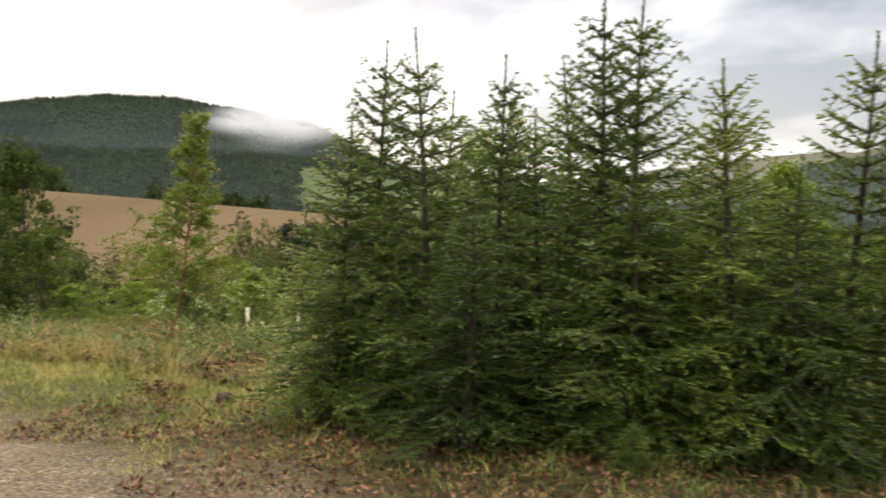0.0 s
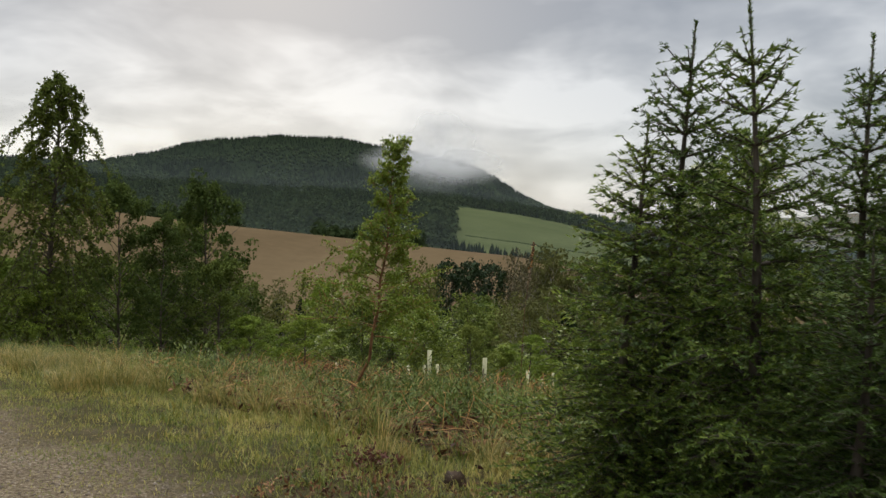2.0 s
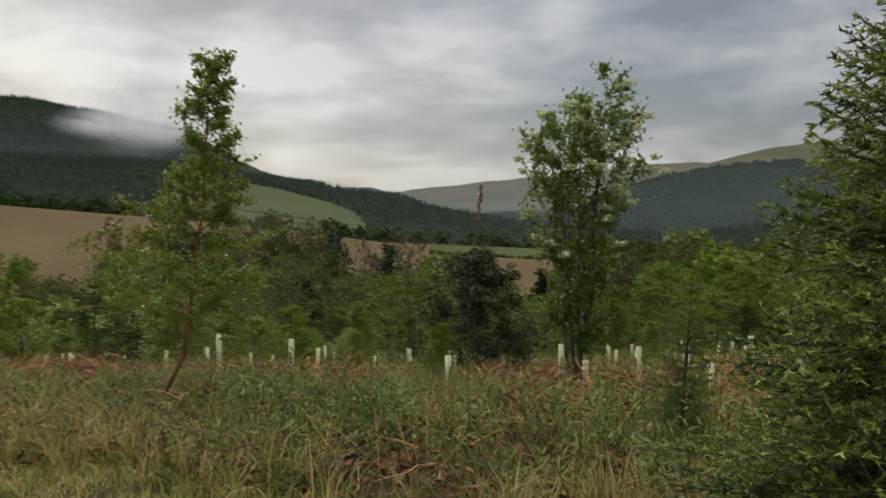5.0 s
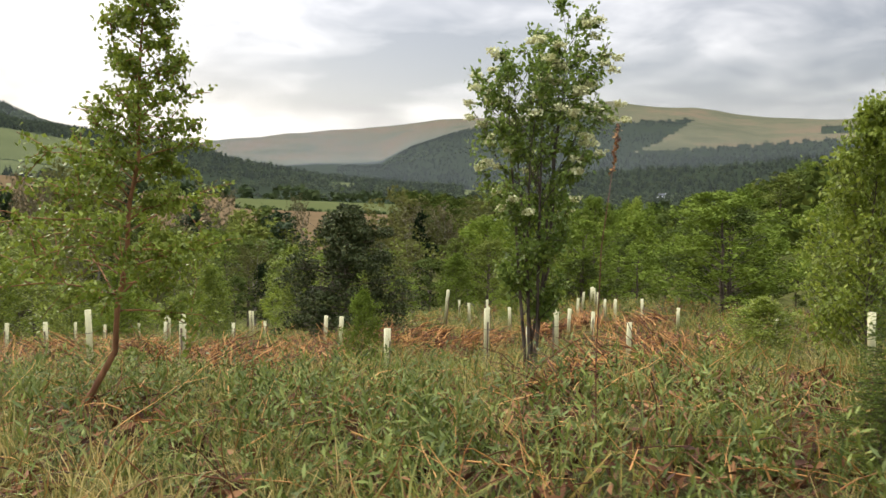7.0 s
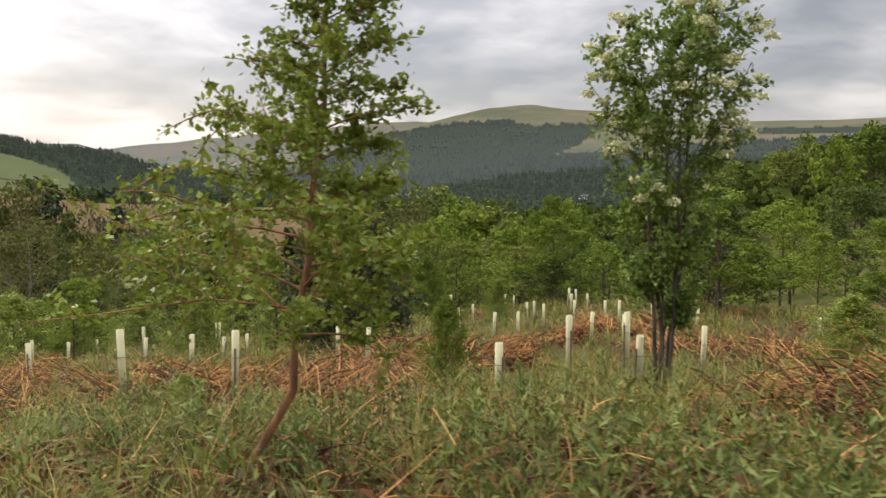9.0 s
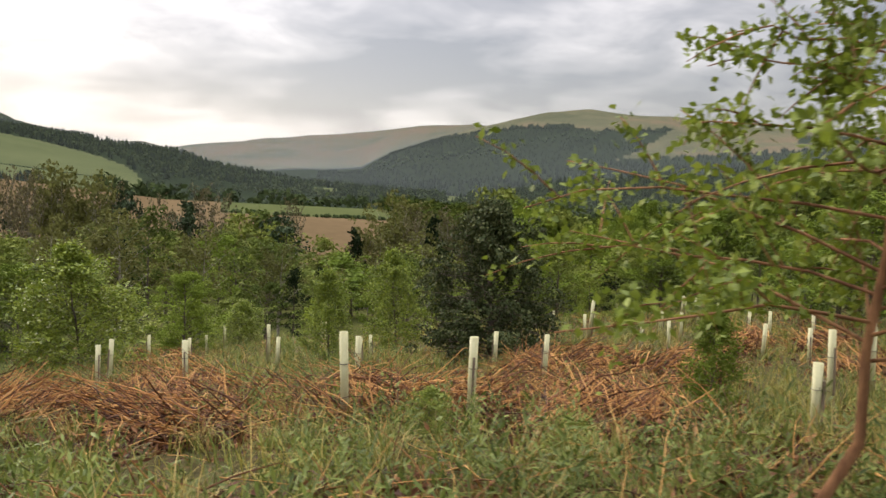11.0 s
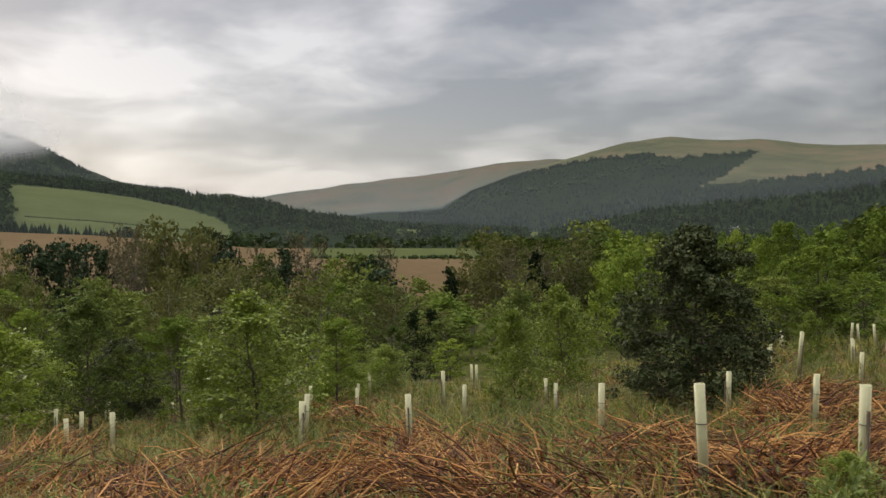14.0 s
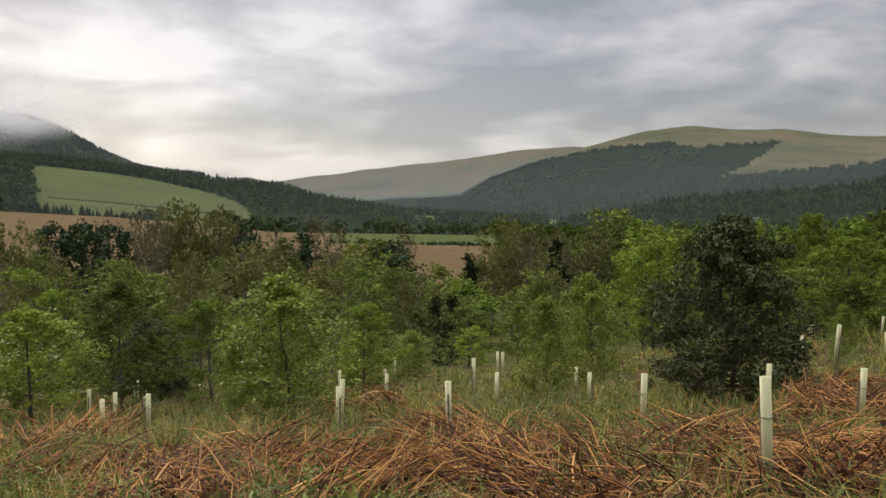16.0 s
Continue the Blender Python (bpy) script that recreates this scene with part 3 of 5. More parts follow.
GUARDS_HERE = (
    (-7.4, 20.3, -2.78), (-6.0, 20.0, -2.82), (-6.2, 25.9, -4.00), (-2.7, 28.1, -4.47), (-9.2, 26.6, -4.11), (-2.7, 25.4, -4.00),
    (-15.6, 31.5, -5.20), (-16.1, 39.0, -6.87), (-10.4, 38.5, -6.34), (-10.8, 29.9, -4.71), (-8.6, 42.8, -7.27), (-15.5, 47.2, -8.32),
    (-5.0, 31.7, -5.27), (-3.1, 17.8, -2.75), (-0.7, 18.4, -2.93), (8.0, 28.5, -4.69), (11.1, 47.5, -7.30), (8.1, 24.1, -4.20),
    (2.4, 21.0, -3.49), (-17.1, 43.0, -7.36), (-9.2, 36.6, -6.10), (-7.0, 35.1, -5.49), (-7.0, 32.6, -5.34), (2.5, 14.8, -2.18),
    (1.8, 32.5, -4.57), (-3.8, 36.1, -6.10), (5.3, 42.7, -6.71), (4.2, 37.5, -5.94),
    (5.7, 39.9, -6.24), (3.0, 31.7, -5.06), (7.6, 38.1, -5.93), (6.3, 34.8, -5.47), (12.0, 42.5, -6.31), (10.0, 38.2, -5.79),
    (4.2, 28.0, -4.50), (8.0, 32.6, -5.10), (4.2, 26.4, -4.31), (8.1, 30.8, -4.80), (-20.2, 45.7, -7.73), (-16.9, 35.8, -5.91),
    (-10.9, 28.6, -4.55), (13.3, 45.7, -6.75), (9.6, 45.3, -6.83), (12.7, 44.4, -6.59), (9.7, 39.0, -5.89), (8.3, 34.0, -5.33),
    (6.6, 36.7, -5.73), (7.8, 35.3, -5.50), (3.6, 31.2, -4.99), (-23.0, 47.4, -7.95), (-16.0, 34.5, -5.74), (-17.0, 42.7, -7.19), (-7.8, 46.8, -7.72), (-4.0, 44.8, -7.26), (-3.9, 44.4, -7.21), (-14.6, 30.9, -5.0), (-0.85, 20.1, -2.95), (1.0, 21.3, -3.2))
HEAPS_HERE = (
    (-14.5, 24.1), (-13.5, 23.9), (-12.4, 22.5), (-11.4, 22.9), (-10.6, 22.3), (-10.2, 21.1), (-9.3, 21.5), (-9.2, 19.8),
    (-15.7, 30.4), (-16.6, 29.7), (-11.0, 20.7), (-12.7, 21.4), (-6.4, 20.6), (-1.2, 28.9), (-12.5, 24.8), (-11.7, 24.4),
    (-9.4, 23.1), (-5.3, 18.4), (-4.9, 21.2), (-3.4, 22.2), (-4.8, 18.7), (0.1, 26.9), (-2.5, 26.6), (-6.7, 23.7),
    (-8.4, 23.2), (-7.2, 20.4), (-6.8, 22.3), (-5.5, 21.7), (-4.3, 19.3), (5.8, 23.6), (-1.3, 14.4), (-1.5, 27.4),
    (0.5, 30.1), (6.2, 31.2), (5.2, 25.5), (0.4, 25.0), (-1.5, 26.4), (7.3, 29.5), (5.6, 22.2), (-9.9, 35.4),
    (-7.2, 21.9), (-6.0, 21.1), (1.8, 27.7), (-9.3, 26.9), (4.0, 29.2))


# ---------------------------------------------------------------- trees
def spruce_meshes(seed, height, spread):
    """A young spruce: tapered leader, whorls of drooping limbs, twigs set with single needles."""
    rng = np.random.default_rng(seed)
    wood, green = Bag(), Bag()
    hs = np.linspace(0, height, 14)
    bend = 0.03 * height * np.sin(hs / height * 2.2 + seed)
    trunk = np.stack([bend - bend[0], 0.02 * height * np.cos(hs / height * 3 + seed) - 0.02 * height * np.cos(seed), hs], -1)
    wood.add(*tube(trunk, np.interp(hs, [0, height], [0.016 * height, 0.004]), 7))

    def needles(p, d, step_len, size):
        n = len(p)
        k = 7
        c = np.repeat(p, k, 0) + np.repeat(d, k, 0) * rng.uniform(-0.5, 0.5, (n * k, 1)) * np.repeat(step_len, k)[:, None]
        dd = np.repeat(d, k, 0)
        out = unit(np.cross(dd, rng.normal(size=(n * k, 3))))
        out[:, 2] = np.maximum(out[:, 2], -0.35)
        ax = unit(out + dd * 0.9)
        ln = size * rng.uniform(0.7, 1.2, (n * k, 1))
        side = unit(np.cross(ax, rng.normal(size=(n * k, 3)))) * 0.0066
        V = np.stack([c - side, c + side, c + ax * ln], 1).reshape(-1, 3)
        green.add(V, np.arange(n * k * 3).reshape(-1, 3))

    z = 0.075 * height * rng.uniform(0.8, 1.2)
    while z < height * 0.91:
        u = z / height
        reach = spread * ((1 - u) ** 1.08) * (0.78 + 0.22 * min(1, u * 5)) + 0.085
        count = int(rng.integers(5, 8))
        off = rng.uniform(0, 6.28)
        for b in range(count):
            a = off + b * 6.283 / count + rng.normal(0, 0.18)
            ln = reach * rng.uniform(0.5, 1.25)
            rise = np.interp(u, [0, 0.5, 1], [-0.02, 0.16, 0.75]) + rng.normal(0, 0.08)
            t = np.linspace(0, 1, 6)
            base = np.array([np.interp(z, hs, trunk[:, 0]), np.interp(z, hs, trunk[:, 1]), z])
            out = np.array([np.cos(a), np.sin(a), 0])
            curve = base + out * (t * ln)[:, None] + np.array([0, 0, 1.0]) * (ln * (rise * t - 0.34 * t ** 2 * (1 - u) + 0.16 * t ** 4))[:, None]
            wood.add(*tube(curve, np.linspace(0.0075 + 0.004 * ln, 0.002, 6), 4))
            # side shoots, longest in the middle of the limb
            side = np.cross(out, [0, 0, 1.0])
            m = max(3, int(ln / 0.052))
            tt = rng.uniform(0.06, 1.0, m)
            pos = np.stack([np.interp(tt, t, curve[:, q]) for q in range(3)], -1)
            sl = ln * 0.46 * (1.12 - tt) * rng.uniform(0.4, 1.2, m) + 0.05
            sgn = np.where(rng.uniform(size=m) < 0.5, -1.0, 1.0)[:, None]
            sd = unit(out * 0.75 + side * sgn * rng.uniform(0.5, 1.0, (m, 1)) + np.array([0, 0, 1.0]) * rng.normal(-0.10, 0.30, (m, 1)))
            P, D, S = [], [], []
            for q in range(m):
                k = max(2, int(sl[q] / 0.045))
                s = np.linspace(0, 1, k)[:, None]
                pts = pos[q] + sd[q] * s * sl[q] - np.array([0, 0, 0.22 * sl[q]]) * s ** 2
                P.append(pts)
                D.append(np.repeat(sd[q][None], k, 0))
                S.append(np.full(k, 0.05))
                ends = np.stack([pts[0], pts[-1]])
                wood.add(*tube(ends, [0.0028, 0.0012], 3))
            k = max(3, int(ln / 0.045))
            s = np.linspace(0.15, 1, k)
            P.append(np.stack([np.interp(s, t, curve[:, q]) for q in range(3)], -1))
            D.append(np.repeat(out[None], k, 0))
            S.append(np.full(k, 0.05))
            needles(np.concatenate(P), np.concatenate(D), np.concatenate(S), 0.036)
        z += height * rng.uniform(0.027, 0.052) * (0.8 + 0.4 * u)
    k = int(0.22 * height / 0.02)
    zz = np.linspace(0.80 * height, height * 1.0, k)
    lead = np.stack([np.interp(zz, hs, trunk[:, 0]), np.interp(zz, hs, trunk[:, 1]), zz], -1)
    needles(lead, np.repeat([[0, 0, 1.0]], k, 0), np.full(k, 0.02), 0.026)
    return wood.mesh("spruce_trunk", M_BARK), green.mesh("spruce_crown", M_NEEDLE)


def broadleaf_meshes(seed, height, profile, n_leaves, leaf, wood_mat, leaf_mat, stems=1, lean=(0, 0), limbs=26, clear=0.18, girth=0.014, wood_sides=6, clump=0.09, narrow=0.55, droop=0.1, kink=(0, 0), tufts=0, splay=0.065, thin_top=1.0, heavy=(0.0, 0.0)):
    """A broadleaved tree: one or more tapered stems, limbs that fork twice, leaves in clumps along the twigs.
    profile: crown half-width by height, as pairs of fractions of the height."""
    rng = np.random.default_rng(seed)
    wood, twigs = Bag(), []
    pu, pw = [p[0] for p in profile], [p[1] for p in profile]
    for s in range(stems):
        a = 6.283 * s / stems + rng.uniform(0, 1)
        top = height * (1.0 if s == 0 else rng.uniform(0.75, 0.97))
        t = np.linspace(0, 1, 11) ** 1.15
        apart = 0 if stems == 1 else splay * height
        wig = rng.normal(0, 0.012 * height, (11, 2)).cumsum(0) * 0.5
        foot_x, foot_y = (0.0, 0.0) if stems == 1 else (0.07 * np.cos(a), 0.07 * np.sin(a))
        cx = foot_x + lean[0] * t + np.cos(a) * apart * t + wig[:, 0] - wig[0, 0]
        cy = lean[1] * t + np.sin(a) * apart * t + foot_y + wig[:, 1] - wig[0, 1]
        foot = np.clip(1 - t * top / 0.6, 0, 1)
        trunk = np.stack([cx + kink[0] * foot, cy + kink[1] * foot, t * top], -1)
        g = girth * height / math.sqrt(stems)
        wood.add(*tube(trunk, g * (1 - t) ** 0.8 + 0.0016 * height * 0.3, wood_sides))
        for b in range(max(4, limbs // stems)):
            u = clear + (0.97 - clear) * ((b + rng.uniform(0, 1)) / max(4, limbs // stems))
            z = u * top
            start = np.array([np.interp(z, trunk[:, 2], trunk[:, q]) for q in (0, 1)] + [z])
            half = np.interp(u + 0.06, pu, pw) * height
            a = b * 2.4 + rng.normal(0, 0.4)
            ln = (half * rng.uniform(0.7, 1.15) + 0.02 * height) * (1 + heavy[1] * math.cos(a - radians(heavy[0])) * (u < 0.55))
            rise = np.interp(u, [0, 1], [narrow, narrow + 0.6]) + rng.normal(0, 0.15)
            tt = np.linspace(0, 1, 6)[:, None]
            out = np.array([np.cos(a), np.sin(a), 0])
            limb = start + out * tt * ln + np.array([0, 0, 1.0]) * ln * (rise * tt - droop * tt ** 2) + rng.normal(0, 0.03, (6, 3)) * ln * tt
            thick = np.linspace(g * 0.42 * (1 - 0.7 * u), 0.0008 * height, 6)
            wood.add(*(tube(limb, thick, 5) if wood_sides > 5 else tube(limb[::2], thick[::2], 3)))
            for f in range(5):
                v = rng.uniform(0.25, 0.95)
                p = np.array([np.interp(v, tt[:, 0], limb[:, q]) for q in range(3)])
                d = unit(out * rng.uniform(0.2, 0.9) + rng.normal(0, 0.6, 3) + [0, 0, 0.25])
                tl = ln * rng.uniform(0.25, 0.5)
                tw = p + d * np.linspace(0, 1, 4)[:, None] * tl - np.array([0, 0, droop * tl]) * np.linspace(0, 1, 4)[:, None] ** 2
                if wood_sides > 4:
                    wood.add(*tube(tw, np.linspace(0.0016 * height, 0.0006 * height, 4), 3))
                twigs.append(tw)
            twigs.append(limb[2:])
    per = max(2, n_leaves // len(twigs))
    C = []
    for tw in twigs:
        v = rng.uniform(0, len(tw) - 1.001, per)
        k = v.astype(int)
        C.append(tw[k] + (tw[k + 1] - tw[k]) * (v - k)[:, None])
    C = np.concatenate(C)
    C = C + rng.normal(0, clump * height * 0.35, C.shape) * rng.uniform(0.2, 1.3, (len(C), 1))
    C[:, 2] = np.maximum(C[:, 2], 0.04 * height)
    C = C[rng.uniform(size=len(C)) < np.interp(C[:, 2] / height, (0.48, 0.66), (1.0, thin_top))]
    if tufts:
        # rounded sprays, their leaves facing outwards
        mid = C[rng.permutation(len(C))[:tufts]]
        own = rng.integers(0, tufts, n_leaves)
        d = unit(rng.normal(size=(n_leaves, 3)) + [0, 0, 0.35])
        size = (height * clump * rng.uniform(0.75, 1.5, tufts))[own][:, None]
        C = mid[own] + d * size * [1, 1, 0.7] * rng.uniform(0.75, 1.08, (n_leaves, 1))
        C[:, 2] = np.maximum(C[:, 2], 0.03 * height)
        V, F = leaves(rng, C, leaf, leaf * 0.7, 0.4, facing=d)
    else:
        V, F = leaves(rng, C, leaf, leaf * 0.62, 0.5, droop=0.25)
    return wood.mesh("trunk", wood_mat), mesh_of("crown", V, F, leaf_mat), C


def stand(kind, trunk_me, crown_me, m, label, category="tree", group=""):
    ob = new(kind)
    part("trunk", trunk_me, ob)
    part("crown", crown_me, ob)
    ob.matrix_world = m
    return tagged(ob, label, category, group)


def on_land(x, y, sink=0.03):
    return float(land(np.array([x]), np.array([y]))[0]) - sink


# the young spruces beside the track
SPRUCE = [spruce_meshes(11, 3.0, 0.95), spruce_meshes(23, 3.0, 1.05), spruce_meshes(37, 3.0, 0.85)]
for x, y, top, kind, turn in (
    (-1.86, 7.25, 0.74, 2, 40), (-1.56, 7.45, 1.39, 0, 10), (-1.03, 7.15, 1.42, 1, 200), (-0.34, 7.2, 1.23, 2, 120),
    (0.82, 6.95, 1.75, 1, 60), (0.36, 6.85, 1.6, 0, 300), (1.45, 6.45, 1.03, 0, 150), (2.2, 6.5, 1.2, 2, 20), (0.6, 6.4, 0.3, 1, 250),
    (1.85, 6.1, 0.2, 1, 80), (-0.6, 6.3, 0.0, 2, 330), (3.0, 6.3, 1.3, 1, 100), (-1.0, 8.6, 1.1, 1, 15), (0.3, 8.6, 1.4, 0, 215), (0.05, 7.6, 0.8, 2, 170), (1.4, 7.3, 0.85, 1, 310)):
    z = on_land(x, y)
    h = (top - z) / 3.0
    w = 0.80 + 0.27 * h
    stand("spruce", *SPRUCE[kind], Matrix.Translation((x, y, z)) @ Matrix.Rotation(radians(turn), 4, "Z") @ Matrix.Diagonal((w, w, h, 1)), "young green spruce standing in rough grass beside track", "spruce", "spruces beside the track")
x, y = 0.6, 5.6
stand("spruce", *SPRUCE[1], Matrix.Translation((x, y, on_land(x, y))) @ Matrix.Diagonal((0.22, 0.22, 0.13, 1)), "knee-high bright green spruce seedling in brown litter", "spruce")
z = on_land(-1.75, 10.1)
stand("spruce", *SPRUCE[2], Matrix.Translation((-1.75, 10.1, z)) @ Matrix.Diagonal((0.45, 0.45, 0.52, 1)), "small thin spruce sapling among dead bracken", "spruce")

# the birch with the crooked red stem
tr, cr, _ = broadleaf_meshes(5, 4.2, ((0, 0.05), (0.2, 0.22), (0.32, 0.30), (0.44, 0.27), (0.56, 0.14), (0.75, 0.085), (1.0, 0.02)), 20000, 0.055, M_REDBARK, M_BIRCH, lean=(0.5, 0.1), limbs=74, clear=0.24, girth=0.0068, clump=0.03, narrow=0.12, droop=0.2, kink=(-0.3, 0.1), thin_top=0.5, heavy=(159, 0.4))
stand("birch", tr, cr, pose(-6.4, 13.85, on_land(-6.4, 13.85)), "slender young birch with crooked red-brown stem", "birch")

# the flowering rowan
tr, cr, C = broadleaf_meshes(8, 5.3, ((0, 0.01), (0.25, 0.035), (0.45, 0.08), (0.62, 0.125), (0.8, 0.125), (0.92, 0.085), (1.0, 0.03)), 12500, 0.08, M_BARK, M_ROWAN, stems=7, limbs=84, clear=0.2, girth=0.0125, clump=0.035, narrow=1.2, splay=0.045)
rowan = stand("rowan", tr, cr, pose(-1.12, 17.3, on_land(-1.12, 17.3)), "many-stemmed rowan with cream flower heads", "rowan")
rng = np.random.default_rng(3)
heads = Bag()
out = np.hypot(C[:, 0] - C[:, 0].mean(), C[:, 1] - C[:, 1].mean())
rim = C[(out > np.quantile(out, 0.55)) & (C[:, 2] > 2.4)]
for p in rim[rng.permutation(len(rim))[:90]]:
    q = p * [1.16, 1.16, 1] + np.clip(rng.normal(0, 0.05, (60, 3)), -0.08, 0.08) * [1, 1, 0.5] + [0, 0, 0.06]
    heads.add(*leaves(rng, q, 0.05, 0.046, 1.5))
part("blossom", heads.mesh("blossom", M_FLOWER), rowan, "cream-white flat flower heads")

# the dark holly
tr, cr, _ = broadleaf_meshes(14, 4.1, ((0, 0.38), (0.12, 0.46), (0.35, 0.46), (0.55, 0.38), (0.75, 0.26), (0.9, 0.13), (1.0, 0.04)), 30000, 0.088, M_BARK, M_HOLLY, limbs=120, clear=0.02, girth=0.016, clump=0.05, narrow=0.05, tufts=480)
stand("holly", tr, cr, pose(-1.6, 31.3, on_land(-1.6, 31.3)), "dense dark glossy holly bush above dead bracken", "holly")
stand("holly", tr, cr, pose(-16.6, 44.0, on_land(-16.6, 44.0), 0, 0, 130) @ Matrix.Diagonal((0.8, 0.8, 0.72, 1)), "low round dark holly bush among saplings", "holly")

# saplings and bushes in the plantation
SAPLING = [broadleaf_meshes(50 + k, 3.0, ((0, 0.24), (0.12, 0.28), (0.35, 0.29), (0.6, 0.21), (0.85, 0.09), (1.0, 0.02)), 9800, 0.07, M_BARK, (M_BIRCH, M_BIRCH, M_WILLOW)[k], limbs=80, clear=0.0, girth=0.006, clump=0.075, wood_sides=5, narrow=0.75, droop=0.1)[:2] for k in range(3)]
for x, y, h, w, k in SAPLINGS_HERE:
    q = w / 1.55
    stand("sapling", *SAPLING[k], pose(x, y, on_land(x, y), 0, 0, x * 37) @ Matrix.Diagonal((q, q, h / 3.0, 1)), "young fresh-green leafy sapling in rough grass", "sapling", "saplings in the plantation")

# weeping birch and its neighbours beyond the bank
tr, cr, _ = broadleaf_meshes(61, 11.0, ((0, 0.1), (0.2, 0.17), (0.5, 0.17), (0.75, 0.12), (0.9, 0.1), (1.0, 0.05)), 22000, 0.15, M_BARK, M_ALDER, limbs=96, clear=0.05, girth=0.011, clump=0.022, droop=1.5, narrow=0.75)
x, y = -24.1, 26.7
z = on_land(x, y)
stand("weeping_birch", tr, cr, pose(x, y, z) @ Matrix.Diagonal((1, 1, (5.6 - z) / 11.0, 1)), "tall weeping birch with drooping dark leaves", "birch")

def bush_meshes(seed, n, leaf, tufts):
    return [broadleaf_meshes(seed + k, 6.0, ((0, 0.2), (0.2, 0.32), (0.5, 0.32), (0.8, 0.2), (1.0, 0.05)), n, leaf, M_BARK, (M_ALDER, M_WILLOW, M_ALDER)[k], limbs=34, clear=0.05, girth=0.012, clump=0.042, wood_sides=4, tufts=tufts)[:2] for k in range(3)]


BUSH, SCRUB = bush_meshes(70, 7600, 0.125, 200), bush_meshes(170, 3100, 0.18, 120)
for x, y, h, w, k in BUSHES_HERE:
    stand("bush", *BUSH[k], pose(x, y, on_land(x, y), 0, 0, x * 53) @ Matrix.Diagonal((w / 3.6, w / 3.6, h / 6.0, 1)), "dense green deciduous tree on the slope", "tree", "trees beyond the bank")
# the belt of scrub below the plantation
rng = np.random.default_rng(8)
for k in range(46):
    az, r = -50 + 112 * (k + rng.uniform(0, 1)) / 46, rng.uniform(44, 66)
    x, y = at_bearing(az, r)
    h, w = rng.uniform(2.2, 4.6), rng.uniform(2.6, 4.4)
    stand("bush", *SCRUB[int(rng.integers(0, 3))], pose(x, y, on_land(x, y), 0, 0, rng.uniform(0, 360)) @ Matrix.Diagonal((w / 4.0, w / 4.0, h / 6.0, 1)), "leafy green scrub below the plantation", "bush", "scrub below the plantation")

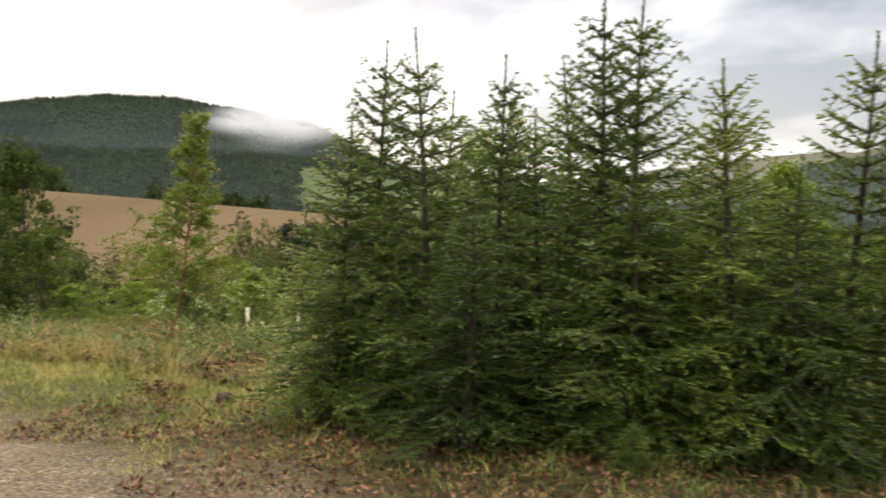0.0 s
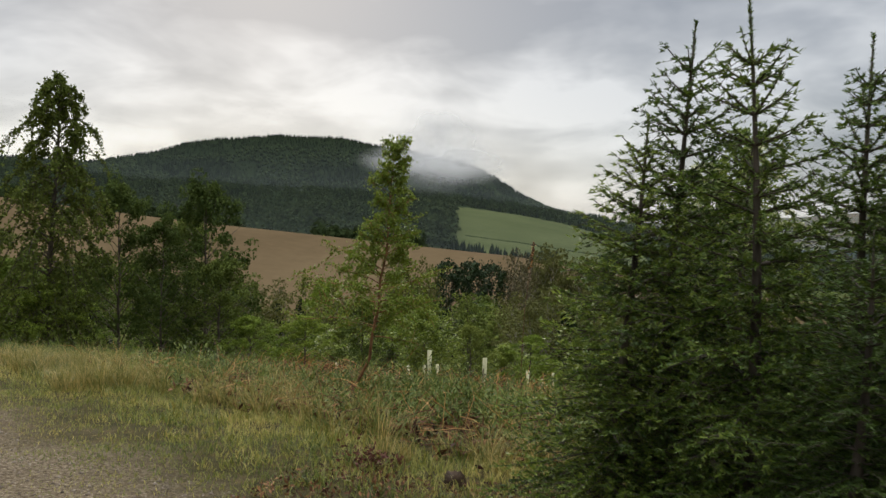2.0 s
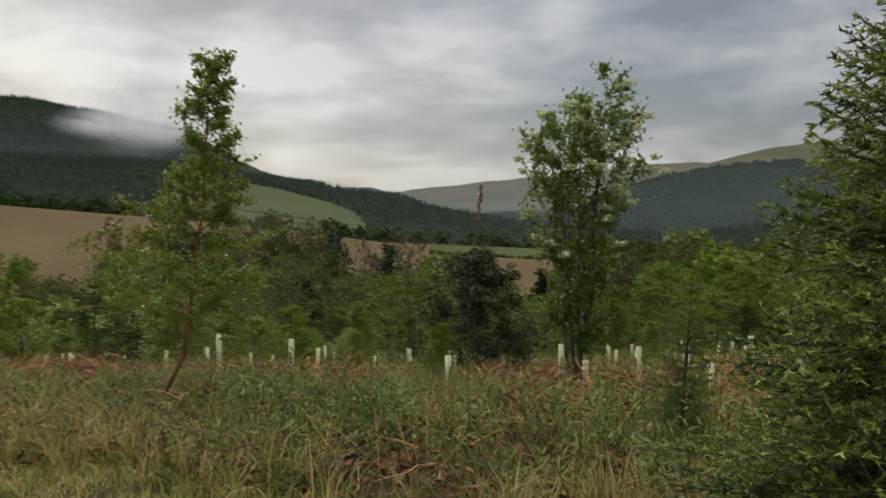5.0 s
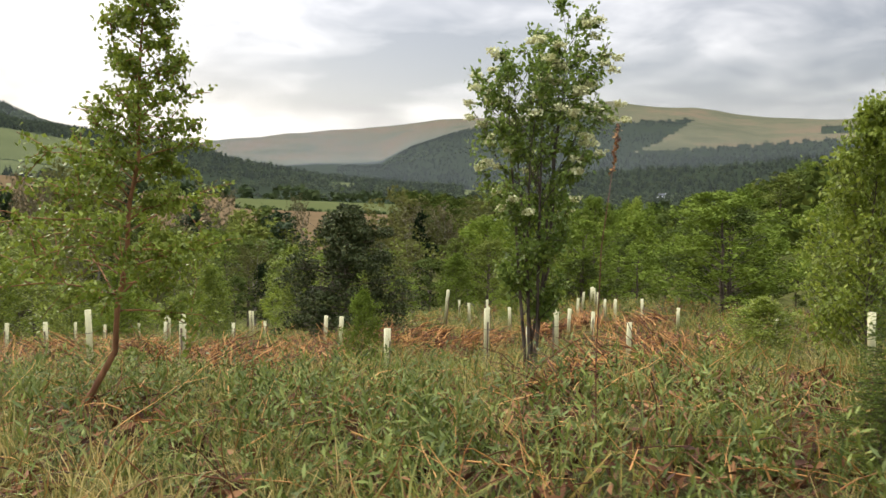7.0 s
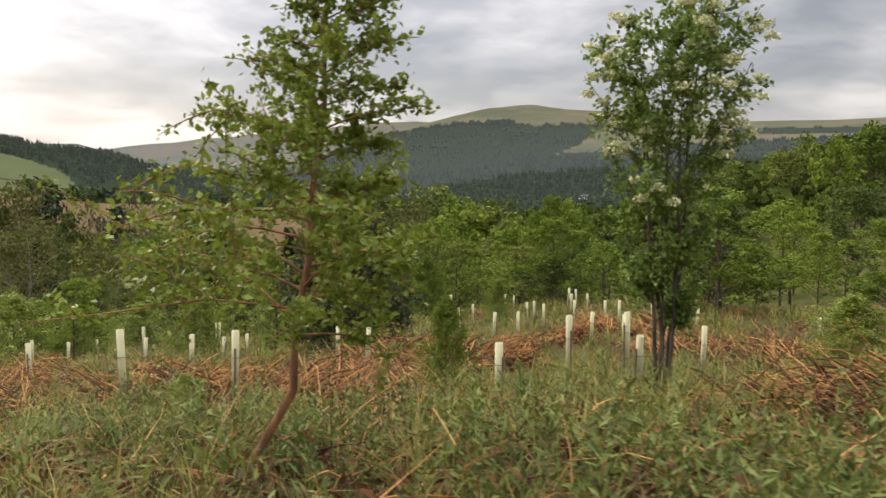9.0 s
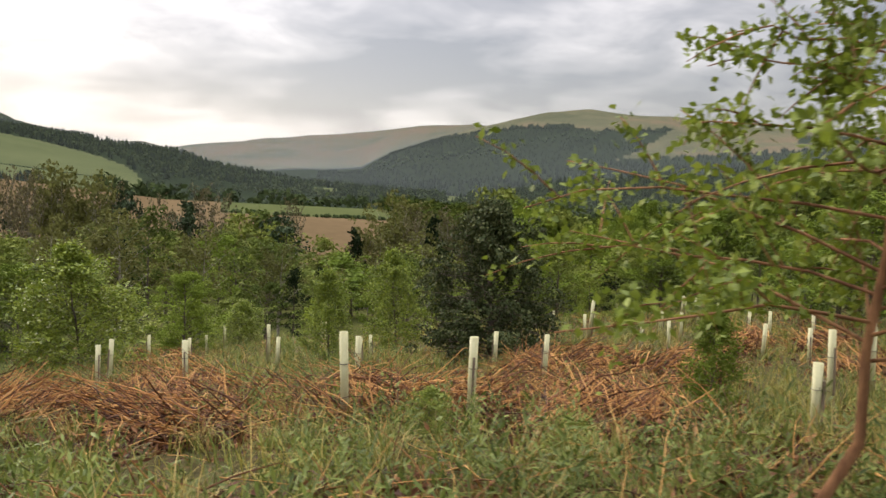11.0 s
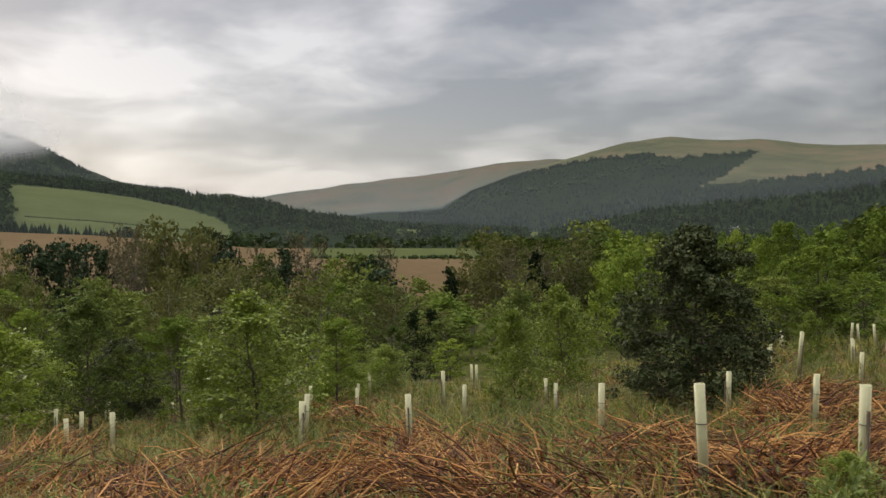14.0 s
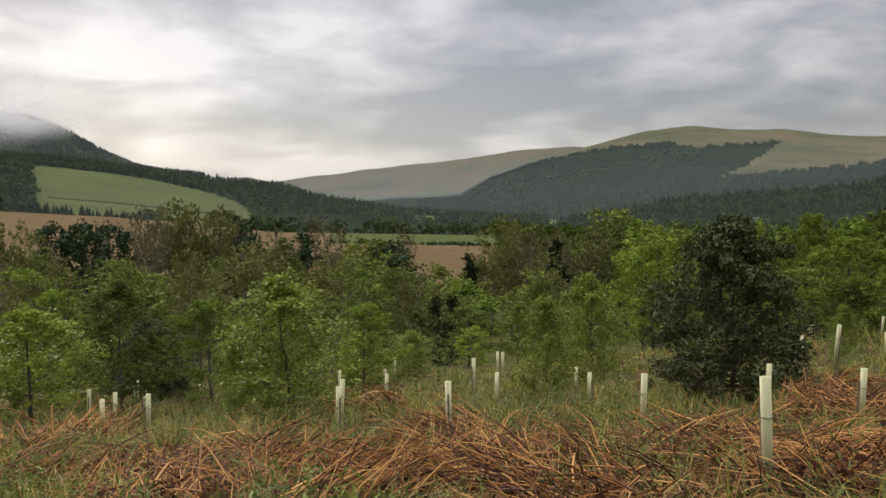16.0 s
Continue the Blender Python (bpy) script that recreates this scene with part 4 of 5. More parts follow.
# the wood in the valley
def valley_wood():
    def grain(k):
        """Six kinds of tree: with fine leaves where the wood stands near, coarser farther off."""
        n, f = ((2500, 0.29), (1150, 0.48))[k]
        q, c = ((150, 0.045), (95, 0.055))[k]
        return (
            (broadleaf_meshes(90 + k, 10.0, ((0, 0.05), (0.25, 0.16), (0.55, 0.27), (0.8, 0.2), (1.0, 0.06)), int(n * 0.6), f * 0.9, M_PALEBARK, M_OLIVE, stems=2, limbs=26, clear=0.34, girth=0.014, wood_sides=4, clump=c, narrow=0.8, tufts=q), "grey-stemmed tree in thin olive spring leaf"),
            (broadleaf_meshes(92 + k, 10.0, ((0, 0.12), (0.2, 0.28), (0.5, 0.36), (0.8, 0.24), (1.0, 0.05)), n, f, M_BARK, M_ALDER, limbs=26, clear=0.1, girth=0.014, wood_sides=4, clump=c, tufts=q), "dark green leafy tree in the valley wood"),
            (broadleaf_meshes(94 + k, 10.0, ((0, 0.1), (0.2, 0.26), (0.5, 0.33), (0.8, 0.22), (1.0, 0.05)), n, f, M_BARK, M_WILLOW, limbs=26, clear=0.12, girth=0.014, wood_sides=4, clump=c, tufts=q), "bright green leafy tree in the valley wood"),
            (broadleaf_meshes(96 + k, 10.0, ((0, 0.25), (0.2, 0.26), (0.5, 0.2), (0.8, 0.1), (1.0, 0.01)), n, f * 0.85, M_BARK, M_DARKWOOD, limbs=30, clear=0.04, girth=0.012, wood_sides=4, clump=0.05, narrow=-0.1, tufts=q), "dark pointed conifer in the valley wood"),
            (broadleaf_meshes(98 + k, 10.0, ((0, 0.08), (0.15, 0.17), (0.5, 0.24), (0.8, 0.17), (1.0, 0.05)), int(n * 1.2), f * 0.85, M_BARK, M_IVY, limbs=34, clear=0.06, girth=0.014, wood_sides=4, clump=c, tufts=q), "dark rounded evergreen tree at the field edge"),
            (broadleaf_meshes(84 + k, 10.0, ((0, 0.03), (0.35, 0.1), (0.6, 0.2), (0.85, 0.16), (1.0, 0.05)), 650, f * 0.7, M_PALEBARK, M_TWIG, stems=3, limbs=36, clear=0.3, girth=0.012, wood_sides=5, clump=0.04, narrow=1.3), "tall bare grey-stemmed tree with budding twigs"),
        )

    fine, coarse = grain(0), grain(1)
    rng = np.random.default_rng(77)
    placed = []
    # the row below the ploughed field and the clumps before it: bearing, top, distance, width, kind
    for az, el, r, w, k in (
            (-19.4, -1.5, 190, 6, 0), (-17.6, -2.0, 188, 5, 0), (-15.9, -1.7, 200, 7, 4), (-14.2, -1.65, 200, 8, 4), (-12.8, -1.8, 198, 7, 4), (-11.2, -1.4, 185, 5, 5), (-10.5, -1.3, 182, 6, 5),
            (-9.6, -1.2, 190, 7, 0), (-8.8, -1.0, 186, 8, 0), (-7.6, -1.3, 190, 7, 0), (-6.4, -1.5, 184, 7, 0), (-5.6, -1.9, 192, 6, 5), (-4.7, -2.0, 190, 7, 4), (-2.4, -2.6, 195, 5, 5), (-1.1, -2.7, 190, 7, 4),
            (0.2, -2.1, 188, 6, 5), (2.2, -3.7, 170, 7, 1), (3.4, -3.5, 170, 8, 1), (4.6, -3.6, 168, 7, 4), (5.5, -2.8, 215, 4, 5), (7.4, -5.2, 160, 6, 1), (9.6, -4.3, 175, 6, 3), (10.6, -3.6, 180, 7, 0),
            (12.2, -2.4, 185, 9, 0), (13.4, -3.3, 175, 6, 5), (14.6, -3.1, 178, 8, 0), (15.8, -3.3, 176, 6, 5), (17.6, -3.0, 180, 9, 0), (19.7, -1.8, 200, 11, 1), (21.4, -2.8, 180, 10, 2), (23.6, -2.7, 180, 10, 1),
            (-19.0, -4.0, 120, 4, 5), (-13.5, -4.9, 125, 9, 1), (-11.6, -5.1, 122, 7, 1), (-8.8, -5.6, 118, 6, 1), (-5.0, -4.4, 135, 7, 0), (-2.6, -5.0, 130, 7, 1), (1.4, -5.2, 128, 7, 1), (4.0, -5.6, 122, 8, 1), (8.6, -6.2, 118, 7, 2)):
        for along, drop, back in ((0.0, 0.0, 0.0), (rng.uniform(0.3, 0.7), rng.uniform(0.2, 0.9), -9.0)):
            x, y = at_bearing(az + along, r + back)
            z = on_land(x, y, 0.1)
            h = CZ + r * math.tan(radians(el - drop)) - z
            (tm, cm, _), label = coarse[k]
            stand("valley_tree", tm, cm, pose(x, y, z, 0, 0, rng.uniform(0, 360)) @ Matrix.Diagonal((w / 4.2, w / 4.2, h / 10.0, 1)), label, "tree", "trees of the valley wood")
            placed.append((x, y))
    tries = 0
    while len(placed) < 320 and tries < 9000:
        tries += 1
        az = rng.uniform(-52, 58)
        r = rng.uniform(62, 245)
        x, y = at_bearing(az, r)
        if any((x - p[0]) ** 2 + (y - p[1]) ** 2 < (3.6 + r * 0.014) ** 2 for p in placed):
            continue
        h = rng.uniform(8, 16) * (1.15 if az > 15 else 1.0)
        # keep the fields beyond in sight
        lim = CZ + r * math.tan(radians(np.interp((az - 230 / r, az, az + 230 / r), (-50, -40, -28, -20, -14, -10, -4, -1, 3, 7, 9, 11.5, 14, 22, 33, 38, 44, 50, 58), (-1.2, -1.4, -2.4, -2.5, -2.8, -2.2, -1.0, -2.3, -3.4, -4.2, -6.0, -4.6, -2.2, -1.6, -2.4, 0.0, 1.7, 2.8, 4.5)).min() + rng.normal(0, 0.3) - (1.0 if r < 110 else 0.0) - (0.5 if az < 12 else 0.0)))
        z = on_land(x, y, 0.1)
        if lim - z < 3.0:
            continue
        h = min(h, lim - z, 7.5 if az > 20 and r < 115 else 99.0)
        w = min(1.15, h / 8.5) * rng.uniform(0.85, 1.3)
        pick = rng.uniform()
        if az > 15:
            k = 2 if pick < 0.55 else 1 if pick < 0.85 else 3
        else:
            k = 0 if pick < 0.42 else 1 if pick < 0.78 else 2 if pick < 0.9 else 3
        (tm, cm, _), label = (fine if r < 105 else coarse)[k]
        stand("valley_tree", tm, cm, pose(x, y, z, 0, 0, rng.uniform(0, 360)) @ Matrix.Diagonal((w, w, h / 10.0, 1)), label, "tree", "trees of the valley wood")
        placed.append((x, y))


valley_wood()


# far woods: too many to count, one mesh to each wood
def far_wood(name, label, seed, n, az0, az1, r0, r1, height, conifer, mat, keep, sprays=0, spray=0.3):
    rng = np.random.default_rng(seed)
    az, r = rng.uniform(az0, az1, n * 3), np.sqrt(rng.uniform(r0 ** 2, r1 ** 2, n * 3))
    ok = keep(az, r)
    az, r = az[ok][:n], r[ok][:n]
    x, y = at_bearing(az, r)
    z = land(x, y) - 0.8
    n = len(x)
    h = height * rng.uniform(0.65, 1.25, n)
    base = np.stack([x, y, z], -1)
    th = rng.uniform(0, 6.28, (n, 1)) + np.arange(4) * 6.283 / 4
    if not conifer and sprays:
        # rounded crowns of many short sprays, with gaps
        d = unit(rng.normal(size=(n, sprays, 3)) + [0, 0, 0.3])
        C = base[:, None] + [0, 0, 1.0] * (0.52 * h)[:, None, None] + d * (h[:, None, None] * [0.42, 0.42, 0.46]) * rng.uniform(0.6, 1.08, (n, sprays, 1))
        V, F = leaves(rng, C.reshape(-1, 3), height * spray, height * spray * 0.75, 0.4, facing=d.reshape(-1, 3))
        tagged(new(name, mesh_of(name, V, F, mat)), label, "woodland", kind="stuff")
        return
    if conifer:
        levels = ((0.06, 0.20), (0.45, 0.15), (0.75, 0.07))
    else:
        levels = ((0.10, 0.25), (0.45, 0.44), (0.82, 0.30))
    rings = []
    for f, w in levels:
        rad = (w * h)[:, None] * rng.uniform(0.65, 1.3, (n, 4))
        zz = (f * h)[:, None] * rng.uniform(0.9, 1.08, (n, 4))
        rings.append(base[:, None] + np.stack([np.cos(th) * rad, np.sin(th) * rad, zz], -1))
    top = base + np.stack([0 * h, 0 * h, h], -1)
    V = np.concatenate([np.stack(rings, 1).reshape(n, 12, 3), top[:, None]], 1).reshape(-1, 3)
    F = []
    for lv in range(2):
        for s in range(4):
            a, b = lv * 4 + s, lv * 4 + (s + 1) % 4
            F += [(a, b, b + 4), (a, b + 4, a + 4)]
    F += [(8 + s, 8 + (s + 1) % 4, 12) for s in range(4)]
    me = mesh_of(name, V, (np.arange(n)[:, None, None] * 13 + np.array(F)[None]).reshape(-1, 3), mat)
    tagged(new(name, me), label, "woodland", kind="stuff")


is_wood = lambda a, r: cover_of(a, r) == 4
def hill_el(a, r):
    x, y = at_bearing(a, r)
    return np.degrees(np.arctan((land(x, y) - CZ) / r))


def dark_belt(a, r):
    """The conifer cap of the wooded hill and the belts across its flank."""
    e = hill_el(a, r) + 0.12 * np.sin(a * 0.9) + 0.08 * np.sin(a * 2.3)
    return (e > edge_el(a, (-40, 4.2), (-34, 4.9), (-28, 5.75), (-21, 5.5), (-12, 2.6))) | ((e > 3.5) & (e < 4.5) & (np.sin(a * 0.55 + 1.2) > -0.5))


far_wood("hill_plantation", "dark conifer plantation on the far hill", 1, 6500, -60, -3, 1500, 2180, 7.0, True, M_DARKWOOD, lambda a, r: is_wood(a, r) & dark_belt(a, r))
far_wood("hill_mixed_wood", "lighter green scrub across the far hill", 8, 4200, -60, -8, 1430, 2050, 6.5, False, M_FARWOOD, lambda a, r: is_wood(a, r) & ~dark_belt(a, r))
far_wood("hill_broadleaf_wood", "green mixed wood below the far hill", 2, 4200, -60, -6, 640, 1460, 9.0, False, M_FARWOOD, is_wood, 14, 0.42)
far_wood("hill_dark_stand", "dark conifer stands below the far hill", 9, 2200, -60, -6, 1120, 1640, 11.0, True, M_DARKWOOD, lambda a, r: is_wood(a, r) & (np.sin(a * 0.7 + r * 0.004) > 0.1))
far_wood("field_edge_wood", "dark trees along the field edge", 3, 900, -60, -15, 432, 640, 8.0, False, M_FARWOOD, lambda a, r: is_wood(a, r) & (np.sin(a * 0.5) > -0.3), 14, 0.42)
far_wood("pasture_edge_trees", "dark row of trees below the green pasture", 12, 80, -16.5, -9.5, 628, 655, 9.0, True, M_DARKWOOD, lambda a, r: r > 0)
far_wood("pasture_side_trees", "tall trees beside the green pasture", 14, 110, -18.2, -16.3, 640, 1000, 12.0, False, M_FARWOOD, lambda a, r: r > 0, 14, 0.42)
far_wood("pasture_hedge", "low hedge across the green pasture", 15, 620, -15.5, -4.0, 753, 756, 1.5, False, M_FARWOOD, lambda a, r: r > 0)
far_wood("field_hedge", "dark hedge between plough and pasture", 16, 120, 1.5, 14.5, 372, 375, 2.2, False, M_FARWOOD, lambda a, r: r > 0)
far_wood("pasture_clump", "lone dark clump at the pasture edge", 13, 7, -10.1, -9.3, 632, 640, 11.0, False, M_FARWOOD, lambda a, r: r > 0, 14, 0.42)
far_wood("valley_floor_wood", "dark conifers along the valley floor", 4, 2600, -14, 40, 850, 1500, 10.0, True, M_DARKWOOD, is_wood)
far_wood("valley_floor_trees", "mixed trees on the valley floor", 5, 2600, -6, 60, 435, 1300, 8.5, False, M_FARWOOD, is_wood, 14, 0.42)
pale_streak = lambda a, r: np.abs(hill_el(a, r) - edge_el(a, (11, -0.2), (17, 0.7), (25, 2.2)) + 0.1 * np.sin(a * 4.0)) < 0.22
far_wood("opposite_hill_wood", "dark conifer wood on the opposite hill", 6, 8500, 8, 60, 1350, 2600, 6.2, True, M_DARKWOOD, lambda a, r: is_wood(a, r) & ~pale_streak(a, r))
far_wood("opposite_hill_birches", "lighter green broadleaves in the opposite wood", 21, 900, 10, 27, 1350, 2450, 6.5, False, M_FARWOOD, lambda a, r: is_wood(a, r) & pale_streak(a, r))
far_wood("valley_slope_wood", "leafy green wood on the valley slope", 17, 1400, 12.6, 38, 250, 436, 7.5, False, M_BANK, lambda a, r: r > 0, 28, 0.29)
far_wood("hillside_wood", "leafy green wood on the near hillside", 7, 2500, 28, 66, 125, 520, 6.5, False, M_BANK, lambda a, r: ((a > 33) & (r < 300)) | (r > 430), 28, 0.29)


# ---------------------------------------------------------------- mist on the hill, and painted distance haze
def mist_material():
    mat = bpy.data.materials.new("thin_mist")
    mat.use_nodes = True
    nt = mat.node_tree
    nt.nodes.clear()
    N, L = nt.nodes.new, nt.links.new
    out, mx, clear, white = N("ShaderNodeOutputMaterial"), N("ShaderNodeMixShader"), N("ShaderNodeBsdfTransparent"), N("ShaderNodeBsdfTranslucent")
    dif, both = N("ShaderNodeBsdfDiffuse"), N("ShaderNodeMixShader")
    dif.inputs[0].default_value = white.inputs[0].default_value = (0.80, 0.81, 0.83, 1)
    L(dif.outputs[0], both.inputs[1])
    L(white.outputs[0], both.inputs[2])
    tc, ln = N("ShaderNodeTexCoord"), N("ShaderNodeVectorMath")
    ln.operation = "LENGTH"
    L(tc.outputs["Object"], ln.inputs[0])
    fall = N("ShaderNodeMapRange")
    fall.interpolation_type = "SMOOTHSTEP"
    L(ln.outputs["Value"], fall.inputs[0])
    for i, v in ((1, 0.0), (2, 0.95), (3, 1.0), (4, 0.0)):
        fall.inputs[i].default_value = v
    n = noise_fac(N, L, 2.0, 3.0, 0.5)
    f = N("ShaderNodeMapRange")
    L(n, f.inputs[0])
    for i, v in ((1, 0.12), (2, 0.52), (3, 0.0), (4, 1.0)):
        f.inputs[i].default_value = v
    L(maths(N, L, "MULTIPLY", maths(N, L, "MULTIPLY", f.outputs[0], fall.outputs[0]), 0.85), mx.inputs[0])
    L(clear.outputs[0], mx.inputs[1])
    L(both.outputs[0], mx.inputs[2])
    L(mx.outputs[0], out.inputs[0])
    return mat


M_MIST = mist_material()


def mist(az, el, r, half_w, half_h):
    """A wisp of cloud: a shallow bowed sheet facing the valley."""
    u, v = np.meshgrid(np.linspace(-1, 1, 21), np.linspace(-1, 1, 11), indexing="ij")
    V = np.stack([u, 0.12 * (1 - u ** 2) * (1 - v ** 2), v], -1).reshape(-1, 3)
    i, j = np.meshgrid(np.arange(20), np.arange(10), indexing="ij")
    q = i * 11 + j
    F = np.concatenate([np.stack([q, q + 11, q + 12], -1).reshape(-1, 3), np.stack([q, q + 12, q + 1], -1).reshape(-1, 3)])
    ob = new("mist", mesh_of("mist", V, F, M_MIST, True))
    x, y = at_bearing(az, r)
    ob.matrix_world = pose(x, y, CZ + r * math.tan(radians(el)), 0, 0, -az) @ Matrix.Diagonal((half_w, half_w * 0.3, half_h, 1))
    ob.visible_shadow = False
    tagged(ob, "pale wisp of low cloud on the hill", "cloud", kind="stuff")


def haze_sheet(r, az0, az1, el0, el1, amount):
    """Thin curved sheet across the valley, tinted to paint in distance haze, fading upwards."""
    mat = bpy.data.materials.new("painted_haze")
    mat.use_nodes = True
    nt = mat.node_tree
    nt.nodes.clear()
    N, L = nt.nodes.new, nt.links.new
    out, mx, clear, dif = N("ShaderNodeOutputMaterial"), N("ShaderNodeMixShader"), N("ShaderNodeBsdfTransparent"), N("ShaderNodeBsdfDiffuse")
    # pale blue of the imitated haze, laid over whatever stands behind
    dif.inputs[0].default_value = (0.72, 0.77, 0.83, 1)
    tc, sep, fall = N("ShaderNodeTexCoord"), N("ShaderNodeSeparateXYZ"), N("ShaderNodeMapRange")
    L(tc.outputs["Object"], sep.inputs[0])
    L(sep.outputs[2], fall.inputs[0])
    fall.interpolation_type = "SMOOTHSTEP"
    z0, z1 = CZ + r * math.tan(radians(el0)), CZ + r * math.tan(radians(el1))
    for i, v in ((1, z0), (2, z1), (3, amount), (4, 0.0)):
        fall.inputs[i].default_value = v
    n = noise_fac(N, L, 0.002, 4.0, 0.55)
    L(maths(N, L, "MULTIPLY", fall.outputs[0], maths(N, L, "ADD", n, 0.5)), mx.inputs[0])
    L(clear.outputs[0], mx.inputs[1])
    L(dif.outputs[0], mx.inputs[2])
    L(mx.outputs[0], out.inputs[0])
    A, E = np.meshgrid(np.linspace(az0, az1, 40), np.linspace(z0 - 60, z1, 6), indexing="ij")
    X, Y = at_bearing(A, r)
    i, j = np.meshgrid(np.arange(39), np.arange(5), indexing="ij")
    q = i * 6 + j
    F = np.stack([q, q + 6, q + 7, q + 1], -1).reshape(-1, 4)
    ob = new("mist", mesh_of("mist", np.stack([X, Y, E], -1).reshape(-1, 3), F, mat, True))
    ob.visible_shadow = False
    tagged(ob, "thin pale-blue sheet painted as haze before the far hills", "mist", kind="stuff")


# aerial haze on the far slopes, put in as tinted sheets, farthest first
haze_sheet(2660, -70, 70, 0.5, 5.0, 0.26)
haze_sheet(1340, -70, 70, -1.0, 9.0, 0.11)
haze_sheet(625, -70, 70, -1.5, 8.0, 0.07)
for wisp in ((-17.8, 6.3, 1170, 100, 80), (-15.9, 5.0, 1150, 95, 36), (-20.2, 5.1, 1190, 75, 26)):
    mist(*wisp)


# ---------------------------------------------------------------- the farmhouse down the valley
def box(x0, x1, y0, y1, z0, z1):
    V = [(x, y, z) for x in (x0, x1) for y in (y0, y1) for z in (z0, z1)]
    F = [(0, 2, 1), (1, 2, 3), (4, 5, 6), (5, 7, 6), (0, 1, 4), (1, 5, 4), (2, 6, 3), (3, 6, 7), (0, 4, 2), (2, 4, 6), (1, 3, 5), (3, 7, 5)]
    return V, F


def farmhouse():
    az, r = 30.0, 940.0
    x, y = at_bearing(az, r)
    ob = new("farmhouse")
    walls = Bag()
    walls.add(*box(-9, 4, -4, 4, -3, 7.0))
    walls.add(*box(5, 12, -3, 3, -3, 5.0))
    part("wall", walls.mesh("wall", M_RENDER), ob, "white rendered walls")
    for name, x0, x1, d, z0, z1 in (("roof", -9.4, 4.4, 4.5, 6.9, 10.4), ("roof", 4.7, 12.3, 3.4, 4.9, 7.6)):
        V = [(x0, -d, z0), (x0, d, z0), (x0, 0, z1), (x1, -d, z0), (x1, d, z0), (x1, 0, z1)]
        F = [(0, 2, 1), (3, 4, 5), (0, 3, 5), (0, 5, 2), (1, 2, 5), (1, 5, 4), (0, 1, 4), (0, 4, 3)]
        part(name, mesh_of(name, V, F, M_SLATE), ob, "dark slate roof")
    for cx in (-8.2, 3.4):
        b = Bag()
        b.add(*box(cx - 0.5, cx + 0.5, -0.5, 0.5, 9.2, 11.6))
        part("chimney", b.mesh("chimney", M_RENDER), ob)
    for wx in (-7, -3.6, 0.2, 2.8):
        for wz in (0.9, 4.2):
            b = Bag()
            b.add(*box(wx - 0.55, wx + 0.55, -4.06, -3.9, wz, wz + 1.5))
            part("window", b.mesh("window", M_PANE), ob, "dark window pane")
    ob.matrix_world = pose(x, y, on_land(x, y, 1.5), 0, 0, -az + 14) @ Matrix.Diagonal((0.7, 0.7, 0.7, 1))
    tagged(ob, "white two-storey farmhouse with slate roof among trees", "house")


farmhouse()

# ---------------------------------------------------------------- tree guards
def guard_thing():
    ob = new("tree_guard")
    bm = bmesh.new()
    bmesh.ops.create_cone(bm, cap_ends=False, segments=14, radius1=0.046, radius2=0.05, depth=1.0, matrix=Matrix.Translation((0, 0, 0.5)))
    bmesh.ops.solidify(bm, geom=bm.faces[:], thickness=0.004)
    for f in bm.faces:
        f.smooth = True
    me = bpy.data.meshes.new("tube")
    bm.to_mesh(me)
    bm.free()
    me.materials.append(M_TUBE)
    part("tube", me, ob, "pale green plastic tube")
    bm = bmesh.new()
    bmesh.ops.create_cube(bm, size=1.0, matrix=Matrix.Translation((0.066, 0.0, 0.38)) @ Matrix.Diagonal((0.026, 0.026, 0.84, 1)))
    bmesh.ops.bevel(bm, geom=bm.edges[:], offset=0.003, segments=1, affect="EDGES")
    me = bpy.data.meshes.new("stake")
    bm.to_mesh(me)
    bm.free()
    me.materials.append(M_STAKE)
    part("stake", me, ob, "thin weathered wooden stake")
    for h in (0.28, 0.68):
        V, F = tube([(0.057 * math.cos(a) + 0.012 * (math.cos(a) > 0.3), 0.055 * math.sin(a), h) for a in np.linspace(0, 6.28, 15)], [0.004] * 15, 4)
        part("tie", mesh_of("tie", V, F, M_TIE), ob, "black cable tie")
    return tagged(ob, "pale green plastic tree guard tied to wooden stake", "tree guard", "tree guards of the plantation")


first = guard_thing()
rng = np.random.default_rng(19)
made = 0
for x, y, top in GUARDS_HERE:
    z = on_land(x, y)
    h = min(1.15, max(0.7, top - z))
    m = pose(x, y, top - h, rng.normal(0, 2.2), rng.normal(0, 2.2), rng.uniform(0, 360)) @ Matrix.Diagonal((1, 1, h, 1))
    if made == 0:
        first.matrix_world = m
    else:
        ob = copy_thing(first, m)
        ob.matrix_basis = m
    made += 1


# ---------------------------------------------------------------- ground cover
def patchy(x, y, scale, seed):
    return np.array([noise.noise(Vector((a * scale + seed, b * scale - seed, seed * 0.37))) for a, b in zip(x, y)])


def scatter(rng, n, x0, x1, y0, y1, power=1.0):
    """Places thinning out with distance from the walk."""
    x, y = rng.uniform(x0, x1, n * 3), rng.uniform(y0, y1, n * 3)
    d = np.abs(y - np.interp(x, (-12, 0), (13.5, 0.5))) * 0.74
    keep = rng.uniform(size=n * 3) < np.clip(7.0 / np.maximum(d, 4.0), 0, 1) ** power
    return x[keep][:n], y[keep][:n]


def track_side(x, y):
    return 0.5 * x + 0.86 * y


def near_spruce(x, y):
    return (np.hypot((x - 0.6) / 2.9, (y - 6.8) / 1.6) < 1.0)


